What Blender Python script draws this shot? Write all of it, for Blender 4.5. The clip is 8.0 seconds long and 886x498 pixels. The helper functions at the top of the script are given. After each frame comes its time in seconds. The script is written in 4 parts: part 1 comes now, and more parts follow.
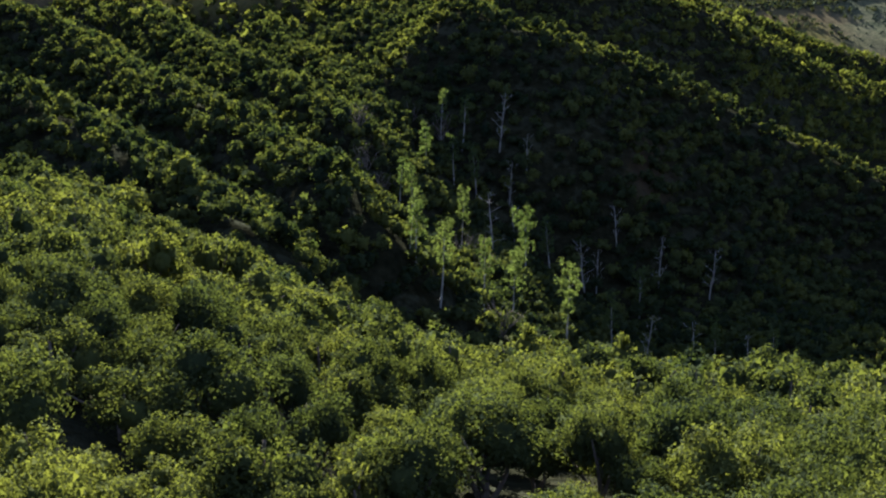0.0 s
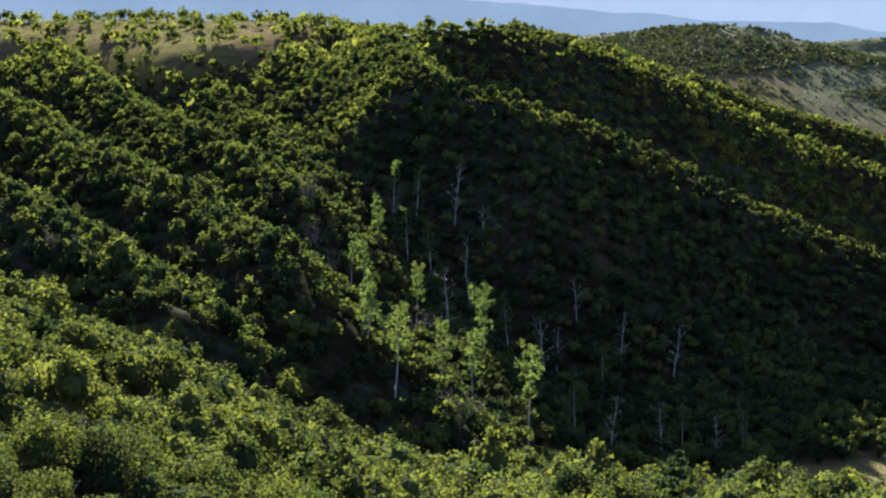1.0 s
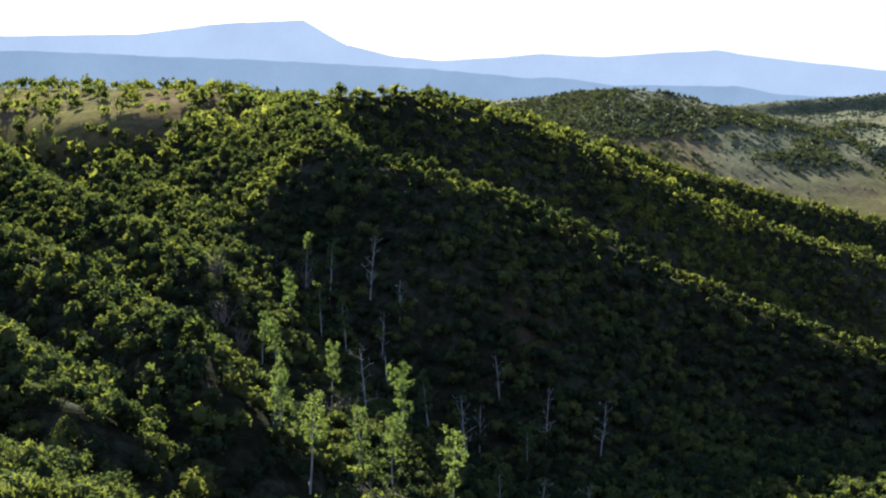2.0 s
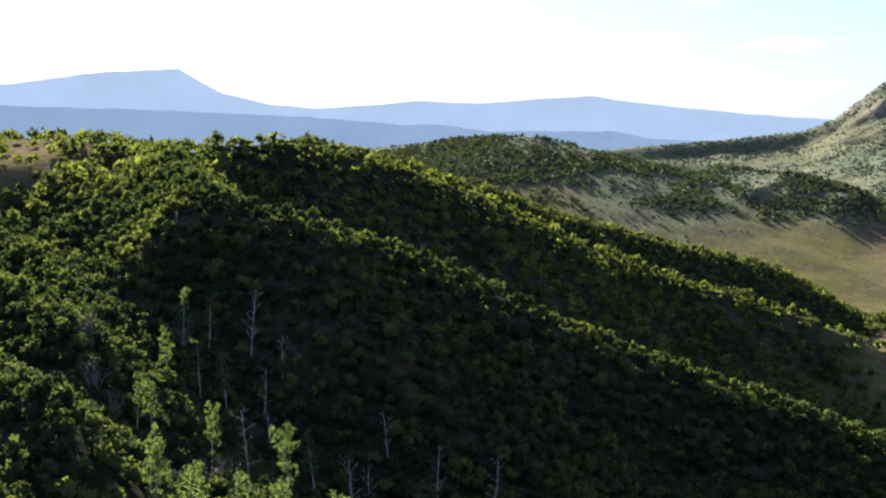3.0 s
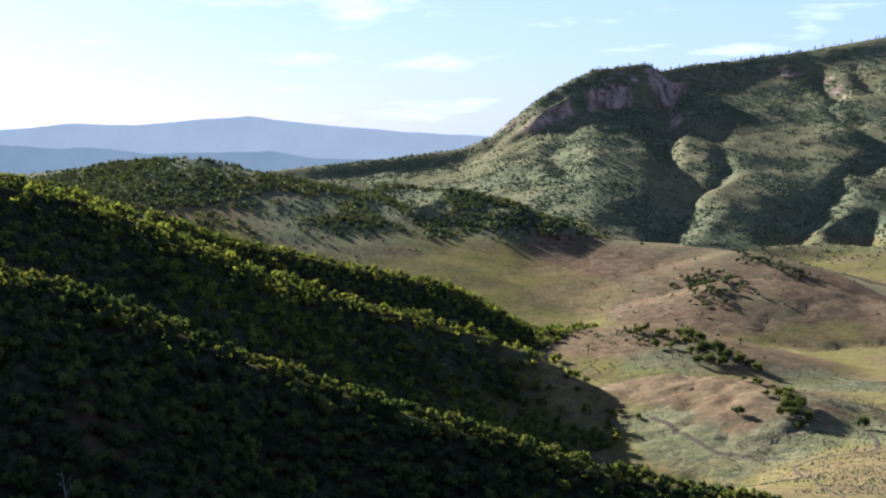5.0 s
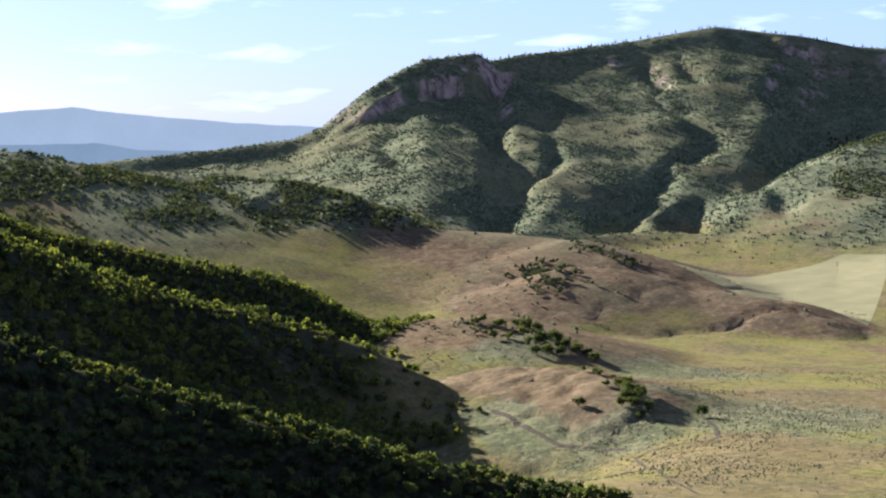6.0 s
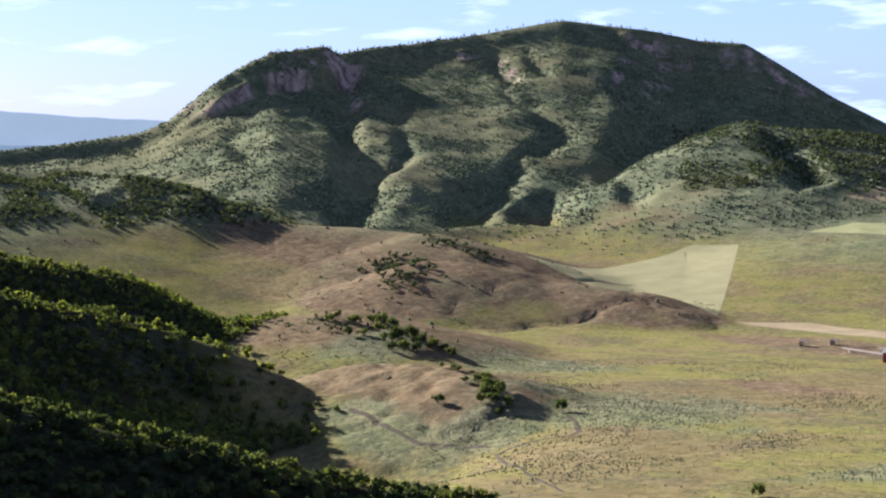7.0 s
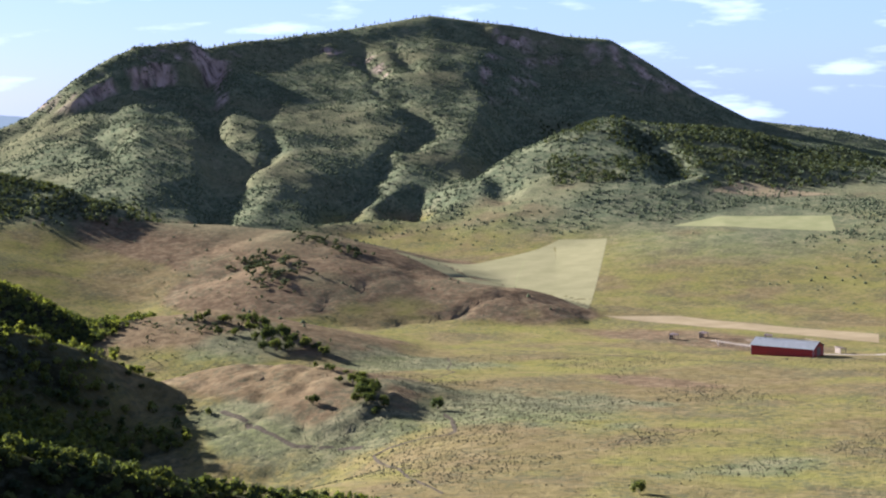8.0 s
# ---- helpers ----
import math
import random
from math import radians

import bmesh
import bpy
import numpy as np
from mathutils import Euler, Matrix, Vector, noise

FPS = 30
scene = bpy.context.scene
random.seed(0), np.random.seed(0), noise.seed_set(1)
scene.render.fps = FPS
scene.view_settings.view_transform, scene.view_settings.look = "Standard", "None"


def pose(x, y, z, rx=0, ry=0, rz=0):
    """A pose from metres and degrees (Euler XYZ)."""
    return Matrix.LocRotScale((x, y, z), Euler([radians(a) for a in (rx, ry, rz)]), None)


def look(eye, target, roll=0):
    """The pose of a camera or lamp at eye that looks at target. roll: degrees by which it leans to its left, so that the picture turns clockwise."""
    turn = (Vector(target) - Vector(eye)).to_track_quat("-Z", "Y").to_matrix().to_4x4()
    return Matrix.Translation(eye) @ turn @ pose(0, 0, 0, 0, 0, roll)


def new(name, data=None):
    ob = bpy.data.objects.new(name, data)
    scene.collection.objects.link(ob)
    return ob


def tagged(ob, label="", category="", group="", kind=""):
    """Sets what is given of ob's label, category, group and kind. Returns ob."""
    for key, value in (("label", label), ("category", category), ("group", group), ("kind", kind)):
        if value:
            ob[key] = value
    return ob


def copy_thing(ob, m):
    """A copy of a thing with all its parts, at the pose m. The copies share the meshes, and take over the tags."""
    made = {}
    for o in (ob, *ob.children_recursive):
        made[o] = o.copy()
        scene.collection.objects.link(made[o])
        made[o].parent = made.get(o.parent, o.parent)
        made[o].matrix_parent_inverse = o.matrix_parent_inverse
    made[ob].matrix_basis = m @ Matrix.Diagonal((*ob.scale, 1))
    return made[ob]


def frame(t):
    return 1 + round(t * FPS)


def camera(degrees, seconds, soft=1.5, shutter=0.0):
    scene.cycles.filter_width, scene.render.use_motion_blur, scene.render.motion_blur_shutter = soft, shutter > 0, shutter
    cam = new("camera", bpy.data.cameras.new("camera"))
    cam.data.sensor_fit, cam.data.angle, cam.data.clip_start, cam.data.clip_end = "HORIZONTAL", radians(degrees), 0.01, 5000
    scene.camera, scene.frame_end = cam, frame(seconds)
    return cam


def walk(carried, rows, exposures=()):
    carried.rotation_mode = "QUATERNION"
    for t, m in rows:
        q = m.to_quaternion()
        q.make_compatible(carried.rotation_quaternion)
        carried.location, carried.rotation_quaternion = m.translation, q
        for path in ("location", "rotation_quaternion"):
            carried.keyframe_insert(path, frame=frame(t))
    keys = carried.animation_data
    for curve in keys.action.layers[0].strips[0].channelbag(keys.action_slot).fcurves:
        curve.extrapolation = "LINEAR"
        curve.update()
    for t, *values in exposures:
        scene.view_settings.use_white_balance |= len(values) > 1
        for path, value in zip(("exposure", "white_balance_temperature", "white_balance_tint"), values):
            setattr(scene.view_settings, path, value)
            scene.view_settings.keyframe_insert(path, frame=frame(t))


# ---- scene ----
# A drone glides forward over oak-covered spurs, turning right towards a valley and a table mountain.
cam = camera(33.12, 8.0, soft=2.2)
PATH = [  # seconds, x, y, z, heading (left positive), pitch, lean
    (0.0, 0.52, -10.36, 119.82, 1.831, -12.371, 0.764),
    (0.5, 0.28, -5.41, 119.99, 1.035, -11.174, 0.735),
    (1.0, -0.00, 0.00, 120.00, 0.000, -9.915, 0.595),
    (1.5, -0.23, 5.57, 120.01, -1.586, -8.662, 0.432),
    (3.0, -0.40, 19.06, 119.77, -7.999, -5.598, -0.114),
    (3.5, -1.35, 22.01, 119.87, -11.227, -5.277, -0.477),
    (4.0, -2.16, 25.43, 120.09, -14.466, -4.786, -0.583),
    (4.5, -2.24, 29.69, 120.30, -17.646, -4.762, -0.693),
    (5.0, -1.21, 34.80, 120.49, -20.981, -4.960, -0.889),
    (6.5, 2.89, 50.93, 120.12, -30.514, -5.638, -1.070),
    (7.0, 3.93, 54.51, 120.18, -33.309, -5.797, -1.106),
    (7.5, 4.90, 57.61, 120.32, -35.914, -5.944, -1.134),
    (8.0, 5.73, 60.39, 120.42, -38.414, -6.081, -1.126),
]


def drone(x, y, z, heading, pitch, lean):
    return pose(x, y, z, 0, 0, heading) @ pose(0, 0, 0, 90 + pitch) @ pose(0, 0, 0, 0, 0, lean)


walk(cam, [(row[0], drone(*row[1:])) for row in PATH], exposures=[(0.0, 2.95, 4800, 25), (0.6, 3.15, 4800, 25), (1.7, 3.35, 4800, 25), (3.1, 3.25, 4800, 25), (3.5, 3.6, 4800, 25), (3.9, 3.1, 4800, 25), (4.3, 2.95, 4800, 25), (8.0, 2.92, 4800, 25)])

# ---- light: low morning sun ahead of the first view, clear sky with thin clouds ----
SUN_AZ, SUN_EL = 11.0, 19.5  # degrees left of +y, above the horizon
to_sun = Vector((-math.sin(radians(SUN_AZ)) * math.cos(radians(SUN_EL)), math.cos(radians(SUN_AZ)) * math.cos(radians(SUN_EL)), math.sin(radians(SUN_EL))))
sun_data = bpy.data.lights.new("sun", "SUN")
sun_data.energy, sun_data.angle, sun_data.color = 5.0, radians(0.6), (1.0, 0.87, 0.58)
new("sun", sun_data).matrix_world = look(to_sun * 900, (0, 0, 0))

world = bpy.data.worlds.new("world")
scene.world = world
world.use_nodes = True
wt = world.node_tree
sky = wt.nodes.new("ShaderNodeTexSky")
sky.sky_type, sky.sun_disc = "NISHITA", False
sky.sun_elevation, sky.sun_rotation = radians(SUN_EL), radians(-SUN_AZ)
sky.altitude, sky.air_density, sky.dust_density, sky.ozone_density = 2000, 1.0, 3.0, 1.0
wt.nodes["Background"].inputs["Strength"].default_value = 0.0098
direction = wt.nodes.new("ShaderNodeTexCoord")
squash = wt.nodes.new("ShaderNodeMapping")
squash.inputs["Scale"].default_value = (5.0, 5.0, 26.0)
puff = wt.nodes.new("ShaderNodeTexNoise")
puff.inputs["Scale"].default_value, puff.inputs["Detail"].default_value, puff.inputs["Roughness"].default_value = 2.3, 7.0, 0.55
edge = wt.nodes.new("ShaderNodeMapRange")
edge.inputs["From Min"].default_value, edge.inputs["From Max"].default_value, edge.inputs["To Max"].default_value = 0.57, 0.68, 0.85
cloud = wt.nodes.new("ShaderNodeMix")
cloud.data_type = "RGBA"
cloud.inputs[7].default_value = (11.4, 13.3, 15.9, 1)
wt.links.new(direction.outputs["Generated"], squash.inputs["Vector"])
wt.links.new(squash.outputs[0], puff.inputs["Vector"])
wt.links.new(puff.outputs["Fac"], edge.inputs["Value"])
upward = wt.nodes.new("ShaderNodeSeparateXYZ")
veil = wt.nodes.new("ShaderNodeMapRange")  # haze is thickest low in the sky and thins out overhead
veil.inputs["From Min"].default_value, veil.inputs["From Max"].default_value = 0.12, 0.6
veil.inputs["To Min"].default_value, veil.inputs["To Max"].default_value = 0.58, 0.32
wt.links.new(direction.outputs["Generated"], upward.inputs[0])
wt.links.new(upward.outputs["Z"], veil.inputs["Value"])
wt.links.new(veil.outputs[0], cloud.inputs[0])
puffs = wt.nodes.new("ShaderNodeMix")
puffs.data_type = "RGBA"
puffs.inputs[7].default_value = (16.0, 16.4, 16.8, 1)
wt.links.new(edge.outputs[0], puffs.inputs[0])
wt.links.new(cloud.outputs[2], puffs.inputs[6])
pale = wt.nodes.new("ShaderNodeHueSaturation")
pale.inputs["Saturation"].default_value = 1.25
wt.links.new(sky.outputs[0], pale.inputs["Color"])
wt.links.new(pale.outputs[0], cloud.inputs[6])
wt.links.new(puffs.outputs[2], wt.nodes["Background"].inputs["Color"])


# ---- node helpers ----
class Nodes:
    """A short way to write a node material."""

    def __init__(self, name, roughness=0.9):
        self.mat = bpy.data.materials.new(name)
        self.mat.use_nodes = True
        self.tree = self.mat.node_tree
        self.bsdf = self.tree.nodes["Principled BSDF"]
        self.bsdf.inputs["Roughness"].default_value = roughness
        self.bsdf.inputs["Specular IOR Level"].default_value = 0.0

    def add(self, kind, **inputs):
        n = self.tree.nodes.new(kind)
        for key, value in inputs.items():
            self.put(n.inputs[key.replace("_", " ")], value)
        return n

    def put(self, socket, value):
        if isinstance(value, bpy.types.NodeSocket):
            self.tree.links.new(value, socket)
        else:
            socket.default_value = value

    def place(self):
        return self.add("ShaderNodeNewGeometry").outputs["Position"]

    def noise(self, scale, detail=4.0, vector=None, rough=0.6):
        n = self.add("ShaderNodeTexNoise", Scale=scale, Detail=detail, Roughness=rough)
        if vector is not None:
            self.put(n.inputs["Vector"], vector)
        return n.outputs["Fac"]

    def ramp(self, fac, stops):
        n = self.add("ShaderNodeValToRGB", Fac=fac)
        while len(n.color_ramp.elements) < len(stops):
            n.color_ramp.elements.new(0.5)
        for e, (p, c) in zip(n.color_ramp.elements, stops):
            e.position, e.color = p, (*c, 1)
        return n.outputs["Color"]

    def mix(self, fac, a, b, mode="MIX"):
        n = self.add("ShaderNodeMix")
        n.data_type, n.blend_type = "RGBA", mode
        self.put(n.inputs[0], fac)
        self.put(n.inputs[6], a if isinstance(a, bpy.types.NodeSocket) else (*a, 1))
        self.put(n.inputs[7], b if isinstance(b, bpy.types.NodeSocket) else (*b, 1))
        return n.outputs[2]

    def math(self, op, a, b=0.0):
        n = self.add("ShaderNodeMath")
        n.operation = op
        self.put(n.inputs[0], a)
        self.put(n.inputs[1], b)
        return n.outputs[0]

    def attr(self, name):
        n = self.add("ShaderNodeAttribute")
        n.attribute_name = name
        return n

    def colour(self, value):
        self.put(self.bsdf.inputs["Base Color"], value if isinstance(value, bpy.types.NodeSocket) else (*value, 1))
        return self

    def bump(self, height, distance, strength=1.0):
        n = self.add("ShaderNodeBump", Height=height, Distance=distance, Strength=strength)
        self.put(self.bsdf.inputs["Normal"], n.outputs[0])
        return self


def leaf_material(name, shades, through_light=0.45, grain=3.0):
    """Thin leaves: shaded by diffuse reflection and by light that passes through them."""
    m = Nodes(name, 0.7)
    leaf = m.add("ShaderNodeNewGeometry").outputs["Random Per Island"]
    tree = m.math("ADD", m.math("MULTIPLY", m.math("SUBTRACT", m.add("ShaderNodeObjectInfo").outputs["Random"], 0.5), 0.7), m.attr("tint").outputs["Fac"])
    broad = m.noise(0.05, 3, m.place())
    fac = m.math("ADD", m.math("MULTIPLY", leaf, 0.15), m.math("ADD", m.math("MULTIPLY", broad, 0.4), m.math("MULTIPLY", tree, 0.45)))
    col = m.ramp(fac, shades)
    relief = m.add("ShaderNodeBump", Height=m.noise(grain, 4, m.place(), 0.7), Distance=0.9 / grain, Strength=0.3).outputs[0]
    matt = m.add("ShaderNodeBsdfDiffuse", Color=col, Roughness=0.4, Normal=relief)
    trans = m.add("ShaderNodeBsdfTranslucent", Color=m.mix(1.0, col, (1.55, 1.5, 0.40), "MULTIPLY"), Normal=relief)
    both = m.add("ShaderNodeMixShader", Fac=through_light)
    m.tree.links.new(matt.outputs[0], both.inputs[1])
    m.tree.links.new(trans.outputs[0], both.inputs[2])
    m.tree.links.new(both.outputs[0], m.tree.nodes["Material Output"].inputs["Surface"])
    return m.mat


OAK = leaf_material("oak_leaves", [(0.12, (0.018, 0.027, 0.016)), (0.42, (0.046, 0.057, 0.023)), (0.82, (0.110, 0.118, 0.029))], 0.33)
ASPEN = leaf_material("aspen_leaves", [(0.2, (0.060, 0.084, 0.038)), (0.8, (0.105, 0.125, 0.060))], 0.5)
SCRUB = leaf_material("scrub_leaves", [(0.2, (0.044, 0.055, 0.031)), (0.8, (0.085, 0.092, 0.048))], 0.12)
SAGE = leaf_material("sage_leaves", [(0.2, (0.040, 0.038, 0.022)), (0.8, (0.076, 0.069, 0.040))], 0.12)


def bark_material():
    m = Nodes("oak_bark", 0.95)
    n = m.noise(9, 5)
    return m.colour(m.ramp(n, [(0.3, (0.06, 0.048, 0.036)), (0.7, (0.16, 0.135, 0.11))])).bump(n, 0.02).mat


def aspen_bark_material():
    m = Nodes("aspen_bark", 0.8)
    scars = m.noise(3.5, 4)
    return m.colour(m.ramp(scars, [(0.30, (0.06, 0.055, 0.05)), (0.45, (0.26, 0.25, 0.22)), (0.8, (0.40, 0.385, 0.34))])).mat


BARK, WHITE_BARK = bark_material(), aspen_bark_material()


def twig_material():
    m = Nodes("grey_twigs", 0.9)
    return m.colour(m.ramp(m.noise(2.0, 4), [(0.3, (0.09, 0.075, 0.058)), (0.7, (0.20, 0.17, 0.14))])).mat


GREY_TWIGS = twig_material()


# ---- value noise on arrays ----
def lattice(ix, iy, seed):
    n = (ix * 374761393 + iy * 668265263 + seed * 974634521) & 0xFFFFFFFF
    n = ((n ^ (n >> 13)) * 1274126177) & 0xFFFFFFFF
    return ((n ^ (n >> 16)) & 0xFFFF) / 65535.0


def vnoise(x, y, seed=0):
    ix, iy = np.floor(x).astype(np.int64), np.floor(y).astype(np.int64)
    fx, fy = x - ix, y - iy
    fx, fy = fx * fx * fx * (fx * (fx * 6 - 15) + 10), fy * fy * fy * (fy * (fy * 6 - 15) + 10)
    a, b = lattice(ix, iy, seed), lattice(ix + 1, iy, seed)
    c, d = lattice(ix, iy + 1, seed), lattice(ix + 1, iy + 1, seed)
    return (a + (b - a) * fx) * (1 - fy) + (c + (d - c) * fx) * fy - 0.5


def fbm(x, y, size, octaves=4, seed=0):
    out, amp, s = 0.0, 1.0, 1.0 / size
    for k in range(octaves):
        out = out + amp * vnoise(x * s + 13.7 * k, y * s - 7.3 * k, seed + k)
        amp, s = amp * 0.5, s * 2.03
    return out


def smax(a, b, k):
    return 0.5 * (a + b + np.sqrt((a - b) ** 2 + k * k))


def smin(a, b, k):
    return 0.5 * (a + b - np.sqrt((a - b) ** 2 + k * k))


def step(a, b, x):
    t = np.clip((x - a) / (b - a), 0, 1)
    return t * t * (3 - 2 * t)


def spine(x, y, points, slope, blunt=8.0):
    """A ridge under a crest line: it falls on both sides by slope (left, right of its way), rounded over blunt metres."""
    best = None
    left, right = slope if isinstance(slope, tuple) else (slope, slope)
    for (ax, ay, az), (bx, by, bz) in zip(points, points[1:]):
        ux, uy = bx - ax, by - ay
        along = ((x - ax) * ux + (y - ay) * uy) / (ux * ux + uy * uy)
        t = np.clip(along, 0, 1)
        dx, dy = x - ax - t * ux, y - ay - t * uy
        d = np.sqrt(dx * dx + dy * dy + blunt * blunt) - blunt
        side = (ux * dy - uy * dx) / (math.hypot(ux, uy) * (d + blunt))
        s = right + (left - right) * (0.5 + 0.5 * np.clip(side * 1.5, -1, 1))
        h = az + t * (bz - az) - s * d
        best = h if best is None else smax(best, h, 0.6)
    return best


# ---- the land ----
PLATEAU = [(-420, -120, 110), (-330, 200, 108), (-230, 420, 102), (-134, 508, 101), (-94, 507, 105), (-68, 481, 107), (-39, 454, 109), (-11, 415, 109)]
RIDGE_ONE = [(-18, 400, 108), (-15, 375, 106), (-4, 300, 101), (5, 291, 98), (13, 289, 98), (32, 303, 90), (43, 306, 85), (65, 307, 75), (81, 302, 68), (106, 293, 58), (137, 284, 48), (172, 270, 39), (200, 256, 33)]
RIDGE_TWO = [(-5, 415, 109), (12, 420, 108.5), (24, 429, 106), (47, 442, 101), (74, 463, 90), (115, 497, 71.2), (151, 513, 57.4), (175, 519, 50.9), (196, 521, 43.5), (214, 519, 36.5), (225, 519, 31.4), (238, 508, 23.0), (245, 498, 17.2)]
RIDGE_THREE = [(40, 800, 100), (80, 785, 90), (125, 769, 76), (151, 754, 66), (197, 742, 53), (226, 734, 46), (253, 724, 39), (274, 716, 28), (296, 706, 17)]
SPUR_A = [(-90, 215, 100), (-55, 184, 93), (-46, 171, 91), (-35, 158, 89), (-29, 149, 87), (-24, 142, 80)]
SPUR_B = [(-130, 350, 103), (-86, 290, 97), (-66, 254, 93), (-50, 226, 92), (-37, 204, 90), (-27, 185, 88), (-20, 173, 87), (-15, 163, 84), (-10, 155, 76)]
SPUR_C = [(-115, 430, 103), (-89, 371, 97), (-66, 325, 92), (-47, 288, 91), (-34, 260, 89), (-26, 241, 87), (-20, 230, 80)]
SPUR_D = [(-73, 450, 105), (-73, 424, 99), (-48, 349, 89), (-34, 310, 87), (-21, 271, 83), (-14, 255, 77)]
SPUR_E = [(-50, 425, 105), (-34, 378, 101), (-24, 335, 95), (-16, 296, 87), (-10, 272, 78)]
HILL_ONE = [(118, 1354, 79), (153, 1320, 83), (191, 1285, 88), (241, 1246, 91), (271, 1229, 85), (300, 1232, 77)]
HILL_ONE_SPURS = [[(265, 1235, 87), (241, 1200, 75), (215, 1159, 66), (191, 1123, 59)], [(212, 1266, 89), (187, 1230, 76), (169, 1202, 68)], [(351, 1312, 68), (322, 1278, 59), (284, 1226, 45)]]
HILL_ONE_LOBE = [(310, 1292, 72), (356, 1310, 69), (396, 1320, 65), (418, 1323, 57)]
HILL_TWO = [(348, 1282, 33), (364, 1267, 47), (389, 1248, 58), (413, 1230, 65), (424, 1189, 62), (441, 1156, 62), (455, 1129, 59), (465, 1097, 54), (480, 1057, 43), (494, 1023, 32)]
HILL_TWO_SIDE = [(439, 1156, 62), (404, 1127, 53), (371, 1096, 43), (350, 1072, 35)]
BROWN_BACK = [(503, 1022, 30), (534, 982, 28), (555, 940, 25), (555, 905, 27), (560, 878, 23), (558, 830, 13), (555, 808, 9)]
BROWN_RIDGE = [(483, 826, 15), (495, 819, 20), (512, 807, 19), (529, 783, 15), (542, 761, 10), (561, 707, 6), (563, 679, 1), (558, 656, -6)]
KNOLL_ONE = [(295, 695, 15), (328, 679, 18), (346, 657, 21), (351, 625, 19), (353, 595, 15), (352, 569, 10)]
KNOLL_TWO = [(265, 519, 22), (269, 506, 26), (274, 488, 28), (278, 470, 29), (275, 452, 29), (271, 428, 26), (268, 404, 23)]
# the table mountain, told round one point of the valley side: bearing right of +y in degrees, distance, height
MOUNT_EYE = (5.0, 58.0)
CREST = [(-8, 1770, -99), (2, 1760, 0), (10.7, 1740, 54), (16.5, 1685, 72), (19.5, 1680, 80), (21.9, 1685, 89), (23.0, 1683, 102), (24.8, 1694, 142), (26.9, 1755, 180), (29.1, 1818, 186), (29.6, 1843, 179), (32.0, 1915, 190), (35.0, 1976, 204),
         (38.1, 2006, 221), (41.0, 2006, 207), (43.1, 2005, 190), (44.9, 2004, 184), (46.5, 2004, 149), (48.2, 2004, 110), (50.1, 2004, 75), (53.1, 1970, 62), (56.9, 1940, 34), (66, 1900, -7), (80, 1900, -110)]
FOOT = [(-8, 1300, 10), (8, 1260, 26), (16, 1225, 27), (20, 1190, 26), (27.1, 1115, 27), (31, 1150, 18), (35, 1190, 12), (38.4, 1220, 10), (42.7, 1240, 12), (45.9, 1297, 30), (49.1, 1335, 40), (57, 1335, 38), (80, 1335, 20)]
SHOULDER = [(1059, 1110, 97), (1103, 1080, 89), (1147, 1076, 88), (1206, 1068, 77), (1275, 1031, 66)]
SHOULDER_SIDE = [(1061, 1108, 97), (1018, 1081, 72), (961, 1052, 46)]
GULLIES = [  # depth, then points down the gully
    (8, [(923, 1623), (893, 1535), (861, 1436), (812, 1364)]),
    (19, [(791, 1461), (744, 1339), (685, 1197), (633, 1154), (559, 1066)]),
    (9, [(812, 1364), (755, 1283), (685, 1197)]),
    (16, [(863, 1233), (810, 1174), (766, 1141), (725, 1110), (687, 1082)]),
    (20, [(818, 1119), (784, 1076), (764, 1039)]),
    (12, [(1016, 1441), (976, 1330), (942, 1270), (888, 1230), (863, 1233)]),
    (10, [(1108, 1619), (1096, 1566), (1074, 1519), (1016, 1441)]),
    (9, [(1161, 1589), (1112, 1501), (1089, 1450)]),
    (17, [(1231, 1483), (1132, 1384), (1030, 1246), (941, 1161), (876, 1104)]),
    (14, [(1065, 1089), (1001, 998), (937, 945)]),
    (12, [(629, 1504), (653, 1440), (616, 1298)]),
    (8, [(885, 1083), (866, 1046), (819, 1006)]),
]


def soft(x, k):
    """x where it is positive, 0 where it is not, rounded over k."""
    return 0.5 * (x + np.sqrt(x * x + k * k))


def gully(x, y, depth, points):
    """How deep a gully cuts here; it deepens from its head, and its wall on the right of its way is the steeper one."""
    best = 0.0
    n = len(points) - 1
    for k, ((ax, ay), (bx, by)) in enumerate(zip(points, points[1:])):
        ux, uy = bx - ax, by - ay
        t = np.clip(((x - ax) * ux + (y - ay) * uy) / (ux * ux + uy * uy), 0, 1)
        dx, dy = x - ax - t * ux, y - ay - t * uy
        d = np.sqrt(dx * dx + dy * dy + 16) - 4
        left = 0.5 + 0.5 * np.clip((ux * dy - uy * dx) / (math.hypot(ux, uy) * 8), -1, 1)
        wall = 0.62 - 0.10 * left
        full = np.minimum(1, 0.3 + 1.6 * (k + t) / n) * np.minimum(1, 0.35 + 2.6 * (1 - (k + t) / n))
        best = np.maximum(best, depth * full - wall * d)
    return soft(best - 1.5, 3)


